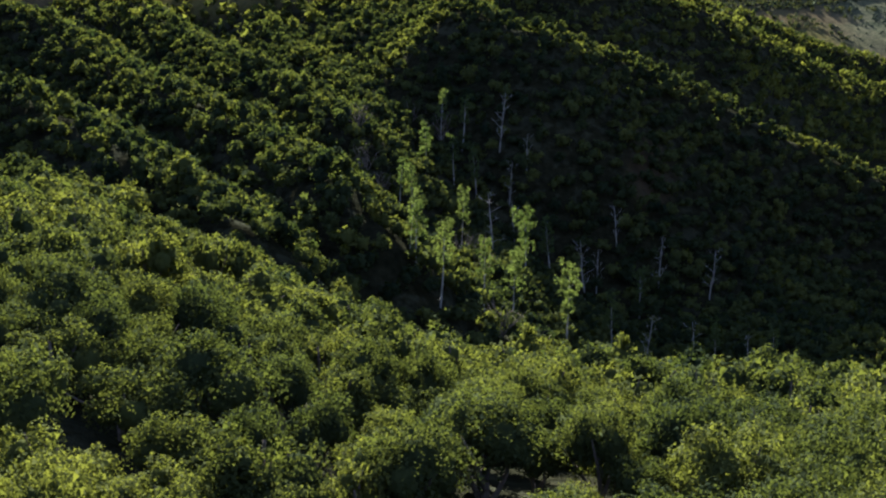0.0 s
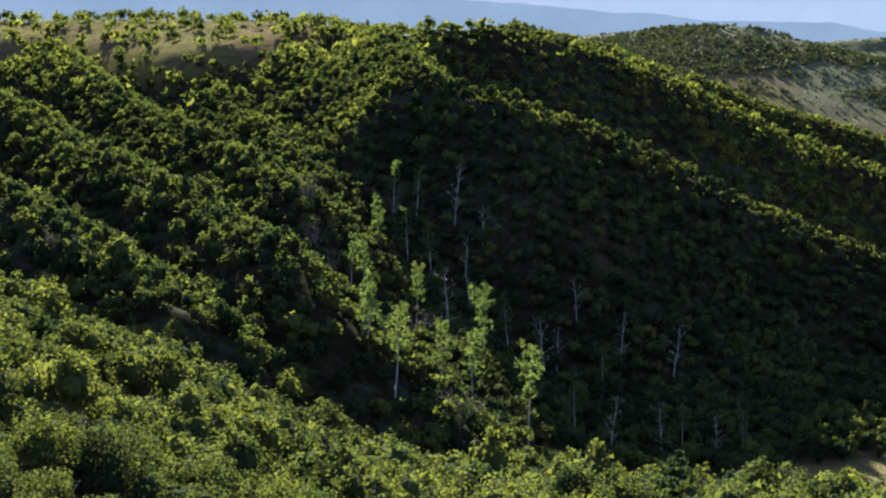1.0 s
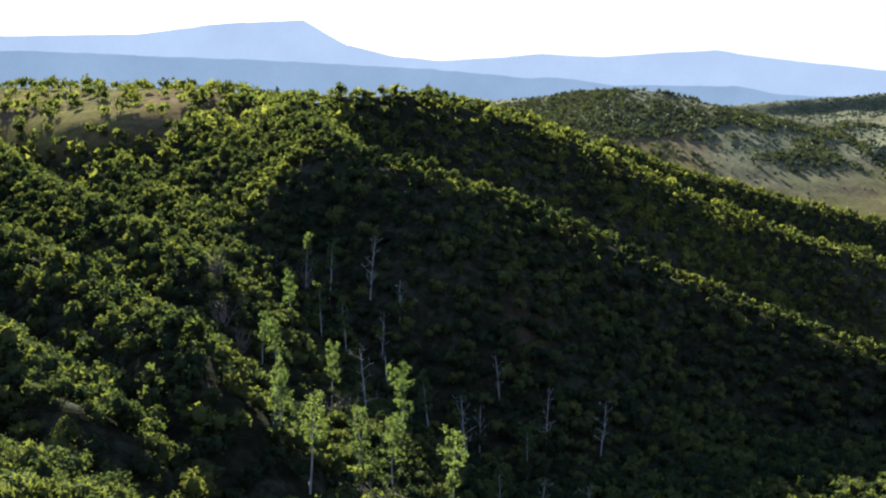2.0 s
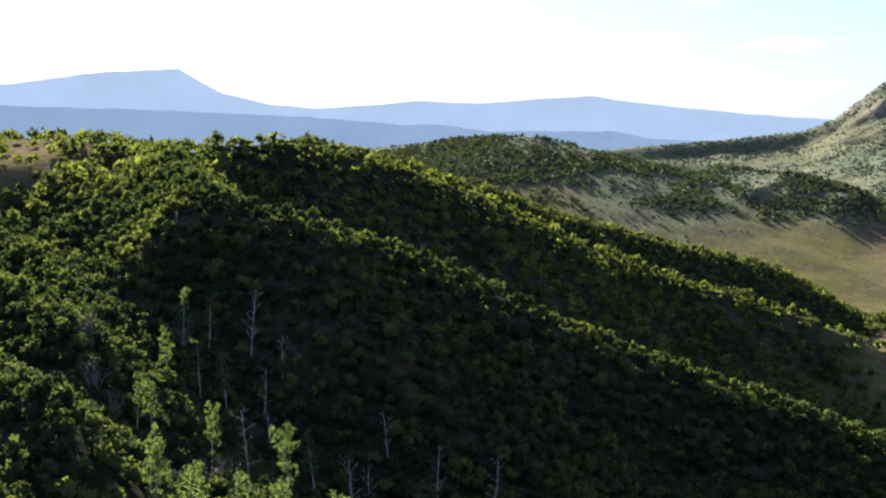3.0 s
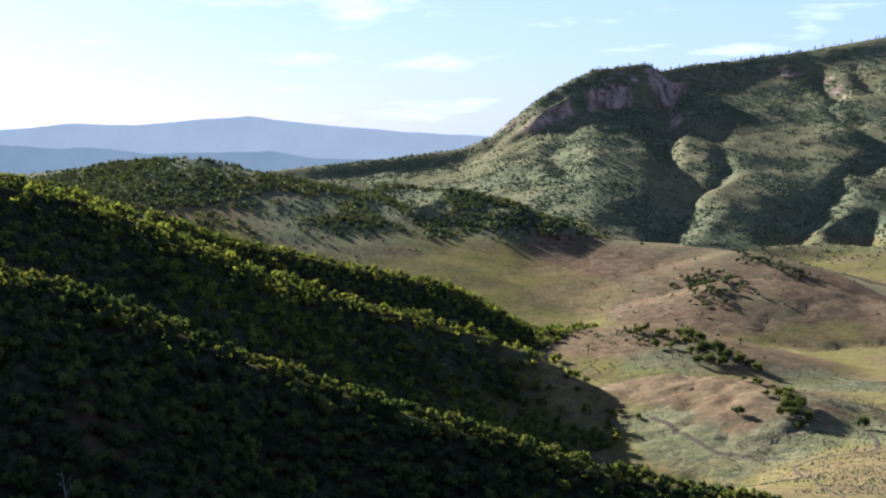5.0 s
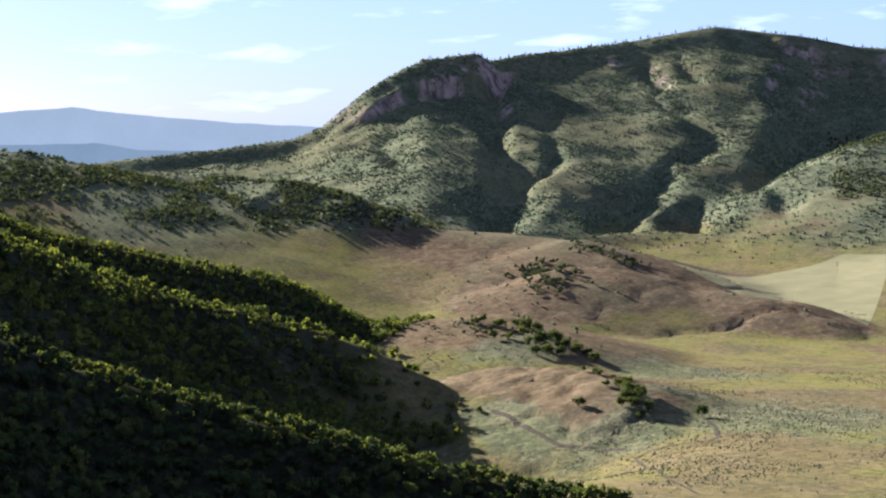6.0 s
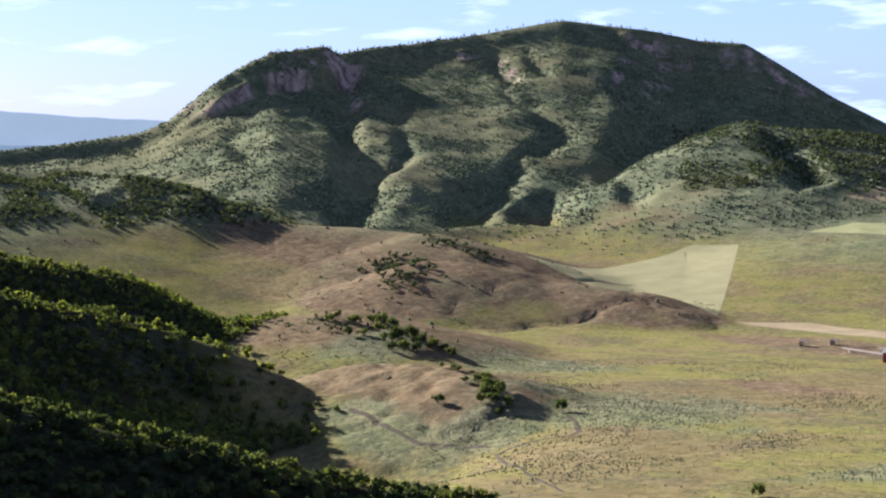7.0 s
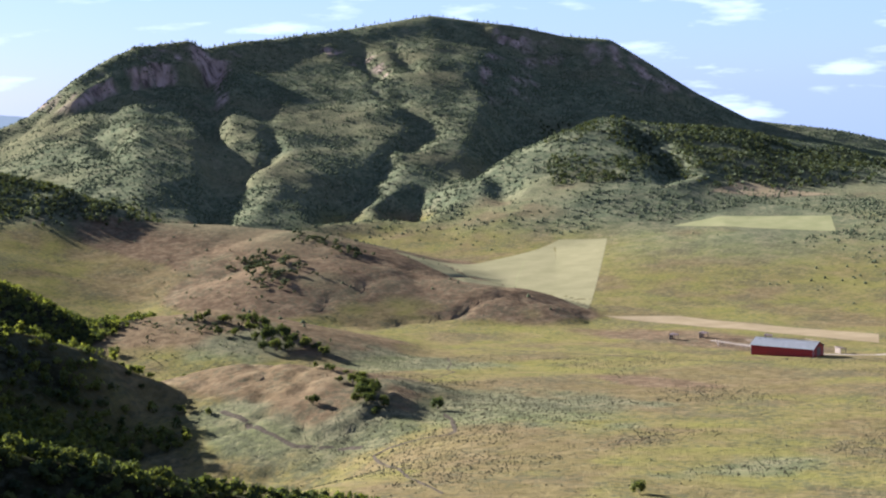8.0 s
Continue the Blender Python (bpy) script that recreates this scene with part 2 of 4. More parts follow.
def mountain(x, y):
    """The face of the table mountain between its foot and its crest, with the cliffs of the dome and the steep face on the far side."""
    dx, dy = x - MOUNT_EYE[0], y - MOUNT_EYE[1]
    a, r = np.degrees(np.arctan2(dx, dy)), np.hypot(dx, dy)
    rc, zc = (np.interp(a, [p[0] for p in CREST], [p[k] for p in CREST]) for k in (1, 2))
    rf, zf = (np.interp(a, [p[0] for p in FOOT], [p[k] for p in FOOT]) for k in (1, 2))
    u = (r - rf) / (rc - rf)
    v = np.clip(u, 0, 1)
    even = 0.94 * v + 0.06 * v ** 3
    steep = 0.5 * v + 0.5 * v ** 3.5
    ledge = v + 0.05 * fbm(x, y, 48, 3, 50) * step(0.6, 0.8, v)
    cliff = np.interp(ledge, [0, 0.5, 0.76, 0.885, 0.905, 1.0], [0, 0.41, 0.63, 0.75, 0.90, 1.0])
    dome = step(22.8, 24.6, a) * step(30.6, 29.6, a)
    sheer = step(39.8, 42.5, a) * step(51, 47.5, a)
    g = even + (cliff - even) * dome + (steep - even) * sheer
    face = zf + (zc - zf) * g + 0.5 * (zc - zf) * np.maximum(u - 1, 0)
    rise = np.clip((zf - 2) / (rf - 920), 0.02, 0.2)
    face = np.where(u < 0, zf - rise * (rf - r), face)
    return smin(face, zc + 5 - 0.42 * (r - rc), 6) - 400 * np.maximum(step(-6, -9, a), step(78, 82, a)), v


def floor_height(x, y):
    s = 0.72 * x + 0.69 * y
    z = np.interp(s, [200, 348, 438, 509, 570, 650, 750, 865, 1000, 1150, 1300, 2000, 5000], [52, 36, 27, 20, 14, 6, -3, -9, -9, -5, 4, -60, -220])
    # the draw between the first and the second ridge
    for (ax, ay), (bx, by), deep in (((60, 390), (140, 375), 14), ((140, 375), (205, 400), 18), ((205, 400), (228, 470), 19), ((228, 470), (250, 570), 6)):
        t = np.clip(((x - ax) * (bx - ax) + (y - ay) * (by - ay)) / ((bx - ax) ** 2 + (by - ay) ** 2), 0, 1)
        cut = deep * np.exp(-((x - ax - t * (bx - ax)) ** 2 + (y - ay - t * (by - ay)) ** 2) / 1500)
        draw = cut if ax == 60 else np.maximum(draw, cut)
    z = z - draw
    # the open country far ahead lies a little higher
    return z + 28 * step(760, 1060, y) * step(530, 420, x) + 24 * step(780, 900, y) * step(-15, -75, x - 0.275 * y) - 150 * step(1500, 2400, np.hypot(x, y)) * step(500, 250, x) + 1.5 * fbm(x, y, 90, 3, 40)


def near_slope(x, y):
    """The slope under the first views: it falls away ahead, then drops off into the aspen ravine."""
    face = 88.5 - 0.29 * (y - 82) - 0.05 * soft(x - 4, 8) + 0.5 * soft(-(x + 3), 6)
    face = smin(face, 103.5 - 0.02 * (x + y), 5)
    brink = 118 - 0.35 * soft(x + 10, 6) - 0.5 * soft(-(x + 17), 6)
    return face - 0.75 * soft(y - brink, 4)


def aspen_bank(x, y):
    """The bank of the ravine where the aspens stand, falling to its bed."""
    bank = 63 - 0.2 * x - 0.03 * (y - 200) - 0.6 * soft(x - 9 - 0.12 * (200 - y), 6)
    bank = bank + 5.0 * np.exp(-((x - 3) / 15) ** 2 - ((y - 208) / 36) ** 2)
    bank = smax(bank, 41 - 0.16 * (x - 40) - 0.35 * soft(y - 250, 20), 4)
    return np.where(y < 420, bank, bank - 0.3 * (y - 420))


def plateau(x, y):
    """The flat grassy top under the skyline, its distance from that line and how wide it is; beyond that the slope drops off."""
    crest = spine(x, y, PLATEAU, 0.0001, 14)
    away = crest - spine(x, y, PLATEAU, 1.0, 14)
    wide = 42 * step(-25, -65, x) * step(330, 420, y)
    return crest - 0.14 * away - 0.68 * soft(away - wide, 8), away, wide


def height(x, y):
    x, y = np.asarray(x, float), np.asarray(y, float)
    r = np.hypot(x, y)
    wx, wy = x + 7 * fbm(x, y, 45, 2, 3), y + 7 * fbm(x, y, 45, 2, 9)
    h = floor_height(x, y)
    ravine = aspen_bank(x, y)
    hills = smax(ravine - 200 * step(500, 900, r), near_slope(x, y), 5)
    hills = smax(hills, plateau(wx * 0.4 + x * 0.6, wy * 0.4 + y * 0.6)[0], 2)
    for line, slope, blunt in ((SPUR_A, 0.9, 3), (SPUR_B, 0.9, 3), (SPUR_C, 0.9, 3), (SPUR_D, 0.85, 3), (SPUR_E, 0.8, 5), (RIDGE_ONE, (0.85, 0.88), 3), (RIDGE_TWO, (0.8, 0.85), 3)):
        hills = smax(hills, spine(wx * 0.4 + x * 0.6, wy * 0.4 + y * 0.6, line, slope, blunt), 2)
    hills = hills + 1.6 * fbm(x, y, 22, 3, 5) * step(700, 300, r)
    h = smax(h, hills, 6)
    for line, slope, blunt, k in ((RIDGE_THREE, 0.5, 6, 4), (HILL_ONE, (0.5, 0.23), 12, 3), (HILL_ONE_LOBE, (0.5, 0.24), 12, 3), (HILL_TWO, (0.5, 0.32), 8, 2), (HILL_TWO_SIDE, (0.55, 0.30), 6, 1.5), (BROWN_BACK, (0.30, 0.20), 12, 2), (BROWN_RIDGE, (0.32, 0.25), 9, 1), (KNOLL_ONE, (0.28, 0.17), 8, 1.5), (KNOLL_TWO, (0.30, 0.26), 6, 1.5)):
        h = smax(h, spine(wx, wy, line, slope, blunt), k)
    for line in HILL_ONE_SPURS:
        h = smax(h, spine(wx, wy, line, (0.52, 0.27), 8), 1.5)
    # small washes down the bare ridge
    bare = spine(x, y, BROWN_RIDGE, 0.2, 12) - floor_height(x, y)
    h = h - (1.0 + 1.6 * step(740, 690, y)) * step(2, 7, bare) * step(40, 20, bare) * np.clip(1 - 9 * np.abs(fbm(x, y, 60, 3, 44)), 0, 1)
    knoll = spine(x, y, KNOLL_TWO, 0.26, 6) - floor_height(x, y)
    h = h - 1.5 * step(0.5, 4, knoll) * np.clip(1 - 7 * np.abs(fbm(x, y, 26, 3, 46)), 0, 1)
    # the table mountain
    mx, my = x + 26 * fbm(x, y, 120, 4, 21), y + 26 * fbm(x, y, 120, 4, 27)
    mount, v = mountain(x, y)
    mount = smax(mount, spine(mx, my, SHOULDER, (0.5, 0.25), 14), 6)
    mount = smax(mount, spine(mx, my, SHOULDER_SIDE, (0.24, 0.36), 10), 5)
    low = step(0.99, 0.9, v)
    for depth, line in GULLIES:
        mount = mount - low * gully(mx, my, depth, line)
    mount = mount + step(0.0, 0.15, v) * (0.3 + 0.7 * low) * 5.0 * fbm(x, y, 80, 5, 33)
    # rock bands along the rim
    for level, tall, cx, cy, reach in ((164, 11, 1050, 1640, 50), (180, 18, 1290, 1520, 55)):
        z0 = level + 24 * fbm(x, y, 45, 4, 50) + 14 * fbm(x, y, 19, 2, 52)
        tall = tall * step(-0.16, 0.12, fbm(x, y, 38, 3, 57)) * (0.75 + 0.9 * fbm(x, y, 15, 2, 58))
        band = step(z0 - 2, z0 + 2, mount) - step(z0 - 30, z0 + 30, mount)
        mount = mount + tall * band * step(reach, reach * 0.5, np.hypot(x - cx, (y - cy) * 0.8))
    h = smax(h, mount, 5)
    return h


def floats(mesh, name, values):
    mesh.attributes.new(name, "FLOAT", "POINT").data.foreach_set("value", np.asarray(values, np.float32))


def mesh_of(name, verts, faces, smooth=False):
    """A mesh from arrays; faces is an array of quads or of triangles."""
    me = bpy.data.meshes.new(name)
    verts, faces = np.asarray(verts, np.float32), np.asarray(faces, np.int32)
    n = faces.shape[1]
    me.vertices.add(len(verts))
    me.vertices.foreach_set("co", verts.ravel())
    me.loops.add(faces.size)
    me.loops.foreach_set("vertex_index", faces.ravel())
    me.polygons.add(len(faces))
    me.polygons.foreach_set("loop_start", np.arange(0, faces.size, n, dtype=np.int32))
    me.polygons.foreach_set("loop_total", np.full(len(faces), n, np.int32))
    me.polygons.foreach_set("use_smooth", np.full(len(faces), smooth))
    me.update(calc_edges=True)
    return me


def ground_mesh():
    view = np.radians(np.arange(-62, 24.01, 0.2))
    rest = np.radians(np.arange(27, 297, 3.0))
    az = np.concatenate([view, rest])
    rad = np.concatenate([np.geomspace(12, 120, 50), np.linspace(122, 600, 160), np.linspace(605, 1000, 70), np.linspace(1005, 2080, 190), np.geomspace(2110, 4950, 20)])
    A, R = np.meshgrid(az, rad)
    X, Y = -np.sin(A) * R, np.cos(A) * R
    Z = height(X.ravel(), Y.ravel())
    n, m = len(rad), len(az)
    verts = np.stack([X.ravel(), Y.ravel(), Z], 1)
    i, j = np.meshgrid(np.arange(n - 1), np.arange(m), indexing="ij")
    k = (j + 1) % m
    quads = np.stack([i * m + j, (i + 1) * m + j, (i + 1) * m + k, i * m + k], -1).reshape(-1, 4)[:, ::-1]
    cap = len(verts)
    verts = np.vstack([verts, [[0, 0, float(height(np.array([0.0]), np.array([0.0]))[0])]]])
    me = mesh_of("ground", verts, quads, True)
    # close the middle
    bm = bmesh.new()
    bm.from_mesh(me)
    bm.verts.ensure_lookup_table()
    for a in range(m):
        bm.faces.new((bm.verts[cap], bm.verts[a], bm.verts[(a + 1) % m])).smooth = True
    bmesh.ops.recalc_face_normals(bm, faces=bm.faces[-m:])
    bm.to_mesh(me)
    bm.free()
    return me, verts


def woods(x, y):
    """How thickly oak scrub covers the land, 0 to 1."""
    r = np.hypot(x, y)
    hill = np.maximum.reduce([spine(x, y, RIDGE_ONE, 0.5, 5), spine(x, y, RIDGE_TWO, 0.5, 6), spine(x, y, PLATEAU, 0.5, 25), near_slope(x, y), aspen_bank(x, y)])
    base = floor_height(x, y)
    w = step(1.0, 5.0, hill - base) * step(760, 560, r)
    # grassy top, bare scars on the shaded face, open foot of the second ridge
    _, away, wide = plateau(x, y)
    top = step(3, -6, away - wide - 14 + 14 * fbm(x, y, 30, 3, 60)) * step(-20, -50, x) * step(360, 410, y)
    w = w * (1 - 0.93 * top)
    for cx, cy, rx, ry in ((31, 268, 5, 10), (64, 240, 9, 5), (95, 262, 10, 5)):
        w = w * (1 - 0.45 * step(1.2, 0.6, np.hypot((x - cx) / rx, (y - cy) / ry) + 0.6 * fbm(x, y, 9, 2, 66)))
    foot = step(150, 200, x) * step(52, 40, height(x, y)) * step(350, 420, y)
    w = w * (1 - 0.4 * foot * step(-0.25, 0.1, fbm(x, y, 30, 3, 62)))
    # the floor of the draw and of the valley is open
    # woods run lower on the second ridge, darkening its foot in place of shade
    ridges = np.maximum(spine(x, y, RIDGE_ONE, 0.6, 5), spine(x, y, RIDGE_TWO, 0.66, 5))
    w = w * np.maximum(step(135, 105, x), step(-1.5, 2.0, ridges - base + 4 * fbm(x, y, 18, 3, 67)))
    w = w * step(238, 216, x + 26 * fbm(x, y, 22, 3, 68) + 60 * step(560, 600, y) * -1)
    third = spine(x, y, RIDGE_THREE, 0.5, 8)
    w = np.maximum(w, step(1, 6, third - base) * step(600, 680, y))
    return np.clip(w, 0, 1)


def scrub(x, y):
    """Broken scrub on the hills and the mountain, 0 to 1."""
    hz = height(x, y) - floor_height(x, y)
    patch = fbm(x, y, 90, 5, 71)
    hills = step(900, 860, x + 0 * y) * np.maximum(step(8, 22, spine(x, y, HILL_ONE, 0.30, 12) - floor_height(x, y)), step(8, 20, spine(x, y, HILL_TWO, 0.36, 9) - floor_height(x, y)))
    return np.clip(step(-0.4, 0.15, patch) * step(4, 20, hz) * step(1000, 1080, np.hypot(x, y)) * np.maximum(step(520, 600, x), step(1330, 1380, y)) + 0.75 * hills * step(-0.35, 0.0, patch), 0, 1)


def far_brush(x, y):
    hz = height(x, y) - floor_height(x, y)
    fields = step(560, 620, x) * step(640, 680, y) * step(930, 880, y) * step(25, 15, height(x, y)) * step(900, 830, x)
    fields = np.maximum(fields, step(850, 858, x) * step(975, 965, x) * step(735, 745, y) * step(860, 848, y))
    bare = step(0, 3, np.maximum(spine(x, y, BROWN_RIDGE, 0.25, 9), spine(x, y, BROWN_BACK, 0.20, 12)) - floor_height(x, y)) * step(1030, 980, y)
    thick = 0.26 + step(-0.1, 0.3, fbm(x, y, 24, 3, 73))
    return np.clip(0.06 + 0.3 * step(40, 90, hz) + scrub(x, y), 0, 1) * np.clip(thick, 0, 1) * step(1, 8, hz - 9 * step(560, 500, x) * step(1350, 1300, y)) * (1 - woods(x, y)) * (1 - fields) * (1 - 0.85 * bare)


# the fourth and fifth beds also darken ground in place of a ridge shadow
SAGE_BEDS = [(309, 405, 43, 41), (272, 282, 24, 12), (371, 548, 32, 33), (236, 452, 13, 32), (256, 415, 22, 16), (330, 600, 26, 22)]  # centre and half widths
ground_data, ground_verts = ground_mesh()
ground = tagged(new("ground", ground_data), "rolling valley ground of grass and dry earth", "ground", kind="structure")
gx, gy, gz = ground_verts.T
g_woods, g_scrub = woods(gx, gy), scrub(gx, gy)
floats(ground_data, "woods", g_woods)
g_beds = np.maximum.reduce([step(1.25, 0.75, np.hypot((gx - cx) / rx, (gy - cy) / ry) + 0.7 * fbm(gx, gy, 16, 3, 78)) for cx, cy, rx, ry in SAGE_BEDS])
floats(ground_data, "scrub", np.maximum(g_scrub, 0.7 * g_beds))
g_floor = floor_height(gx, gy)
floats(ground_data, "high", 0.85 * step(6, 26, gz - g_floor) * step(700, 900, np.hypot(gx, gy)))
brown = np.maximum(spine(gx, gy, BROWN_RIDGE, 0.29, 9), spine(gx, gy, BROWN_BACK, 0.27, 12)) + 3 * fbm(gx, gy, 40, 3, 92)
brown = step(0.5, 3.0, brown - g_floor) * step(0.55, 0.2, fbm(gx, gy, 60, 3, 93))
knolls = np.maximum(spine(gx, gy, KNOLL_ONE, 0.27, 8), spine(gx, gy, KNOLL_TWO, 0.30, 6))
brown = np.maximum(brown, 0.9 * step(236, 248, gx) * step(1, 4, knolls - g_floor + 3 * fbm(gx, gy, 25, 3, 97)))
brown = np.maximum(brown, 0.6 * step(0.12, 0.4, fbm(gx, gy, 110, 4, 90)))
brown = np.maximum(brown, 0.55 * step(0.02, 0.35, fbm(gx, gy, 34, 4, 98)))
for cx, cy, rx, ry in ((31, 268, 6, 12), (64, 240, 11, 7), (95, 262, 12, 7)):
    brown = np.maximum(brown, step(1.3, 0.7, np.hypot((gx - cx) / rx, (gy - cy) / ry)))
brown = np.maximum(brown, step(1.2, 0.7, np.hypot((gx - 400) / 18, (gy - 432) / 36) + 0.5 * fbm(gx, gy, 20, 3, 94)))
# bare yard round the barn
brown = np.maximum(brown, step(1.2, 0.7, np.hypot((gx - 552) / 30, (gy - 545) / 78) + 0.4 * fbm(gx, gy, 20, 3, 94)))
floats(ground_data, "brown", np.clip(brown, 0, 1) * (1 - 0.75 * step(25, 45, gz - g_floor) * step(900, 1000, np.hypot(gx, gy))))
slope = np.hypot(height(gx + 3, gy) - height(gx - 3, gy), height(gx, gy + 3) - height(gx, gy - 3)) / 6
floats(ground_data, "rock", step(-0.34, -0.1, fbm(gx, gy, 30, 3, 96)) * step(0.66, 0.95, slope + 0.35 * fbm(gx, gy, 18, 3, 95)) * step(1100, 1250, np.hypot(gx, gy)) * step(100, 120, gz))


def ground_material():
    m = Nodes("ground", 0.95)
    p = m.place()
    fine, mid, broad = m.noise(0.9, 5, p), m.noise(0.09, 8, p, 0.74), m.noise(0.012, 4, p)
    grass = m.ramp(mid, [(0.25, (0.056, 0.055, 0.018)), (0.5, (0.104, 0.084, 0.031)), (0.75, (0.154, 0.115, 0.057))])
    lush = m.ramp(m.noise(0.035, 5, p), [(0.42, (0.0, 0.0, 0.0)), (0.62, (1.0, 1.0, 1.0))])
    grass = m.mix(m.math("MULTIPLY", lush, 0.6), grass, (0.112, 0.108, 0.022))
    grass = m.mix(m.math("MULTIPLY", broad, 0.4), grass, (0.13, 0.115, 0.045))
    # high grass is lightened a little in place of haze over the mountain
    grass = m.mix(m.attr("high").outputs["Fac"], grass, m.ramp(mid, [(0.3, (0.074, 0.078, 0.042)), (0.55, (0.115, 0.111, 0.062)), (0.75, (0.155, 0.134, 0.082))]))
    dry = m.ramp(m.noise(0.16, 6, p), [(0.3, (0.058, 0.040, 0.024)), (0.5, (0.096, 0.067, 0.039)), (0.7, (0.132, 0.098, 0.058))])
    col = m.mix(m.attr("brown").outputs["Fac"], grass, dry)
    # scrub is lightened likewise, for the haze on far slopes
    bushes = m.ramp(mid, [(0.32, (0.036, 0.050, 0.030)), (0.5, (0.090, 0.098, 0.054)), (0.68, (0.160, 0.148, 0.086))])
    col = m.mix(m.math("MULTIPLY", m.attr("scrub").outputs["Fac"], 0.85), col, bushes)
    # leaf litter, made near-black to stand for the shade under the oaks
    shaded_litter = m.ramp(fine, [(0.3, (0.010, 0.011, 0.006)), (0.7, (0.026, 0.025, 0.013))])
    col = m.mix(m.attr("woods").outputs["Fac"], col, shaded_litter)
    specks = m.ramp(m.math("ADD", m.noise(0.42, 3, p, 0.6), m.math("MULTIPLY", m.math("SUBTRACT", m.noise(0.03, 3, p), 0.5), 0.7)), [(0.52, (0.0, 0.0, 0.0)), (0.62, (1.0, 1.0, 1.0))])
    col = m.mix(m.math("MULTIPLY", specks, 0.55), col, (0.048, 0.050, 0.030))
    tufts = m.noise(0.34, 6, p, 0.75)
    col = m.mix(0.7, col, m.ramp(tufts, [(0.3, (0.42, 0.44, 0.40)), (0.5, (1.0, 1.0, 1.0)), (0.7, (1.35, 1.3, 1.2))]), "MULTIPLY")
    col = m.mix(0.4, col, m.ramp(fine, [(0.2, (0.55, 0.55, 0.55)), (0.8, (1, 1, 1))]), "MULTIPLY")
    streak = m.add("ShaderNodeMapping", Vector=p, Scale=(0.11, 0.11, 0.02)).outputs[0]
    stone = m.ramp(m.noise(1.0, 6, streak), [(0.34, (0.07, 0.052, 0.042)), (0.5, (0.235, 0.165, 0.130)), (0.72, (0.36, 0.265, 0.215))])
    col = m.mix(m.attr("rock").outputs["Fac"], col, stone)
    return m.colour(col).bump(m.math("ADD", fine, tufts), 0.35).mat


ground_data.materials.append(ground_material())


# ---- foliage ----
def unit(v):
    return v / (np.linalg.norm(v, axis=-1, keepdims=True) + 1e-9)


def ico():
    """A unit ball of twenty faces."""
    g = (1 + 5 ** 0.5) / 2
    v = unit(np.array([(-1, g, 0), (1, g, 0), (-1, -g, 0), (1, -g, 0), (0, -1, g), (0, 1, g), (0, -1, -g), (0, 1, -g), (g, 0, -1), (g, 0, 1), (-g, 0, -1), (-g, 0, 1)], float))
    near = [(i, j, k) for i in range(12) for j in range(i) for k in range(j) if max(np.linalg.norm(v[i] - v[j]), np.linalg.norm(v[j] - v[k]), np.linalg.norm(v[i] - v[k])) < 1.2]
    f = [(i, j, k) if np.dot(np.cross(v[j] - v[i], v[k] - v[i]), v[i]) > 0 else (i, k, j) for i, j, k in near]
    return v, np.array(f)


BALL, BALL_FACES = ico()


def crown_of(balls, n, leaf, rng, ragged=0.3, up=0.3, cores=0):
    """Leafy clumps round balls (x, y, z, radius): n small leaves, and solid dark hearts in the first few. Vertices, the way each one faces, triangles."""
    balls = np.asarray(balls, float)
    share = balls[:, 3] ** 2
    which = rng.choice(len(balls), n, p=share / share.sum())
    d = unit(rng.normal(0, 1, (n, 3)) + [0, 0, up])
    c, r = balls[which, :3], balls[which, 3:]
    deep = rng.uniform(0, 1, (n, 1)) < 0.2
    p = c + d * r * [1, 1, 0.9] * np.where(deep, rng.uniform(0.3, 0.7, (n, 1)), 0.85 + ragged * rng.beta(1, 2.5, (n, 1)))
    normal = unit(d + rng.normal(0, 0.6, (n, 3)) + [0, 0, 0.2])
    a = unit(np.cross(normal, rng.normal(0, 1, (n, 3))))
    b = np.cross(normal, a)
    s = leaf * rng.uniform(0.65, 1.4, (n, 1)) * np.where(deep, 1.9, 1.0)
    v = np.stack([p + a * s, p - a * s * 0.6 + b * s * 0.8, p - a * s * 0.6 - b * s * 0.8], 1).reshape(-1, 3)
    whole = unit(p)
    facing = np.repeat(unit(d * 0.6 + whole * 0.45 + normal * 0.25), 3, axis=0)
    f = np.arange(3 * n).reshape(-1, 3)
    # hidden balls, added to stop sunlight passing through the crown
    if cores:
        heart = (balls[:cores, None, :3] + BALL[None] * balls[:cores, None, 3:] * 0.62).reshape(-1, 3)
        f = np.concatenate([f, (BALL_FACES[None] + 12 * np.arange(cores)[:, None, None]).reshape(-1, 3) + 3 * n])
        v, facing = np.concatenate([v, heart]), np.concatenate([facing, np.tile(BALL, (cores, 1))])
    return v, facing, f


def clumps(rng, big, small, flat=0.85, tuft=(0.30, 0.5)):
    """Balls for a bushy crown of unit radius: big boughs, each knobbly with small tufts towards the light."""
    d = unit(rng.normal(0, 1, (big, 3)))
    d[:, 2] = np.abs(d[:, 2]) * 0.95 - 0.12
    c = d * rng.uniform(0.40, 0.72, (big, 1))
    r = rng.uniform(0.65, 1.25, big) / big ** 0.40
    k = rng.integers(0, big, small)
    e = unit(rng.normal(0, 1, (small, 3)) + [0, 0, 0.35])
    rt = r[k] * rng.uniform(*tuft, small)
    t = c[k] + e * (r[k] * rng.uniform(0.75, 1.0, small))[:, None]
    out = np.concatenate([np.column_stack([c, r * 0.88]), np.column_stack([t, rt])])
    out[:, 2] *= flat
    return out


def foliage_mesh(name, model):
    v, n, f = model
    me = mesh_of(name, v, f, True)
    me.normals_split_custom_set_from_vertices(n)
    return me


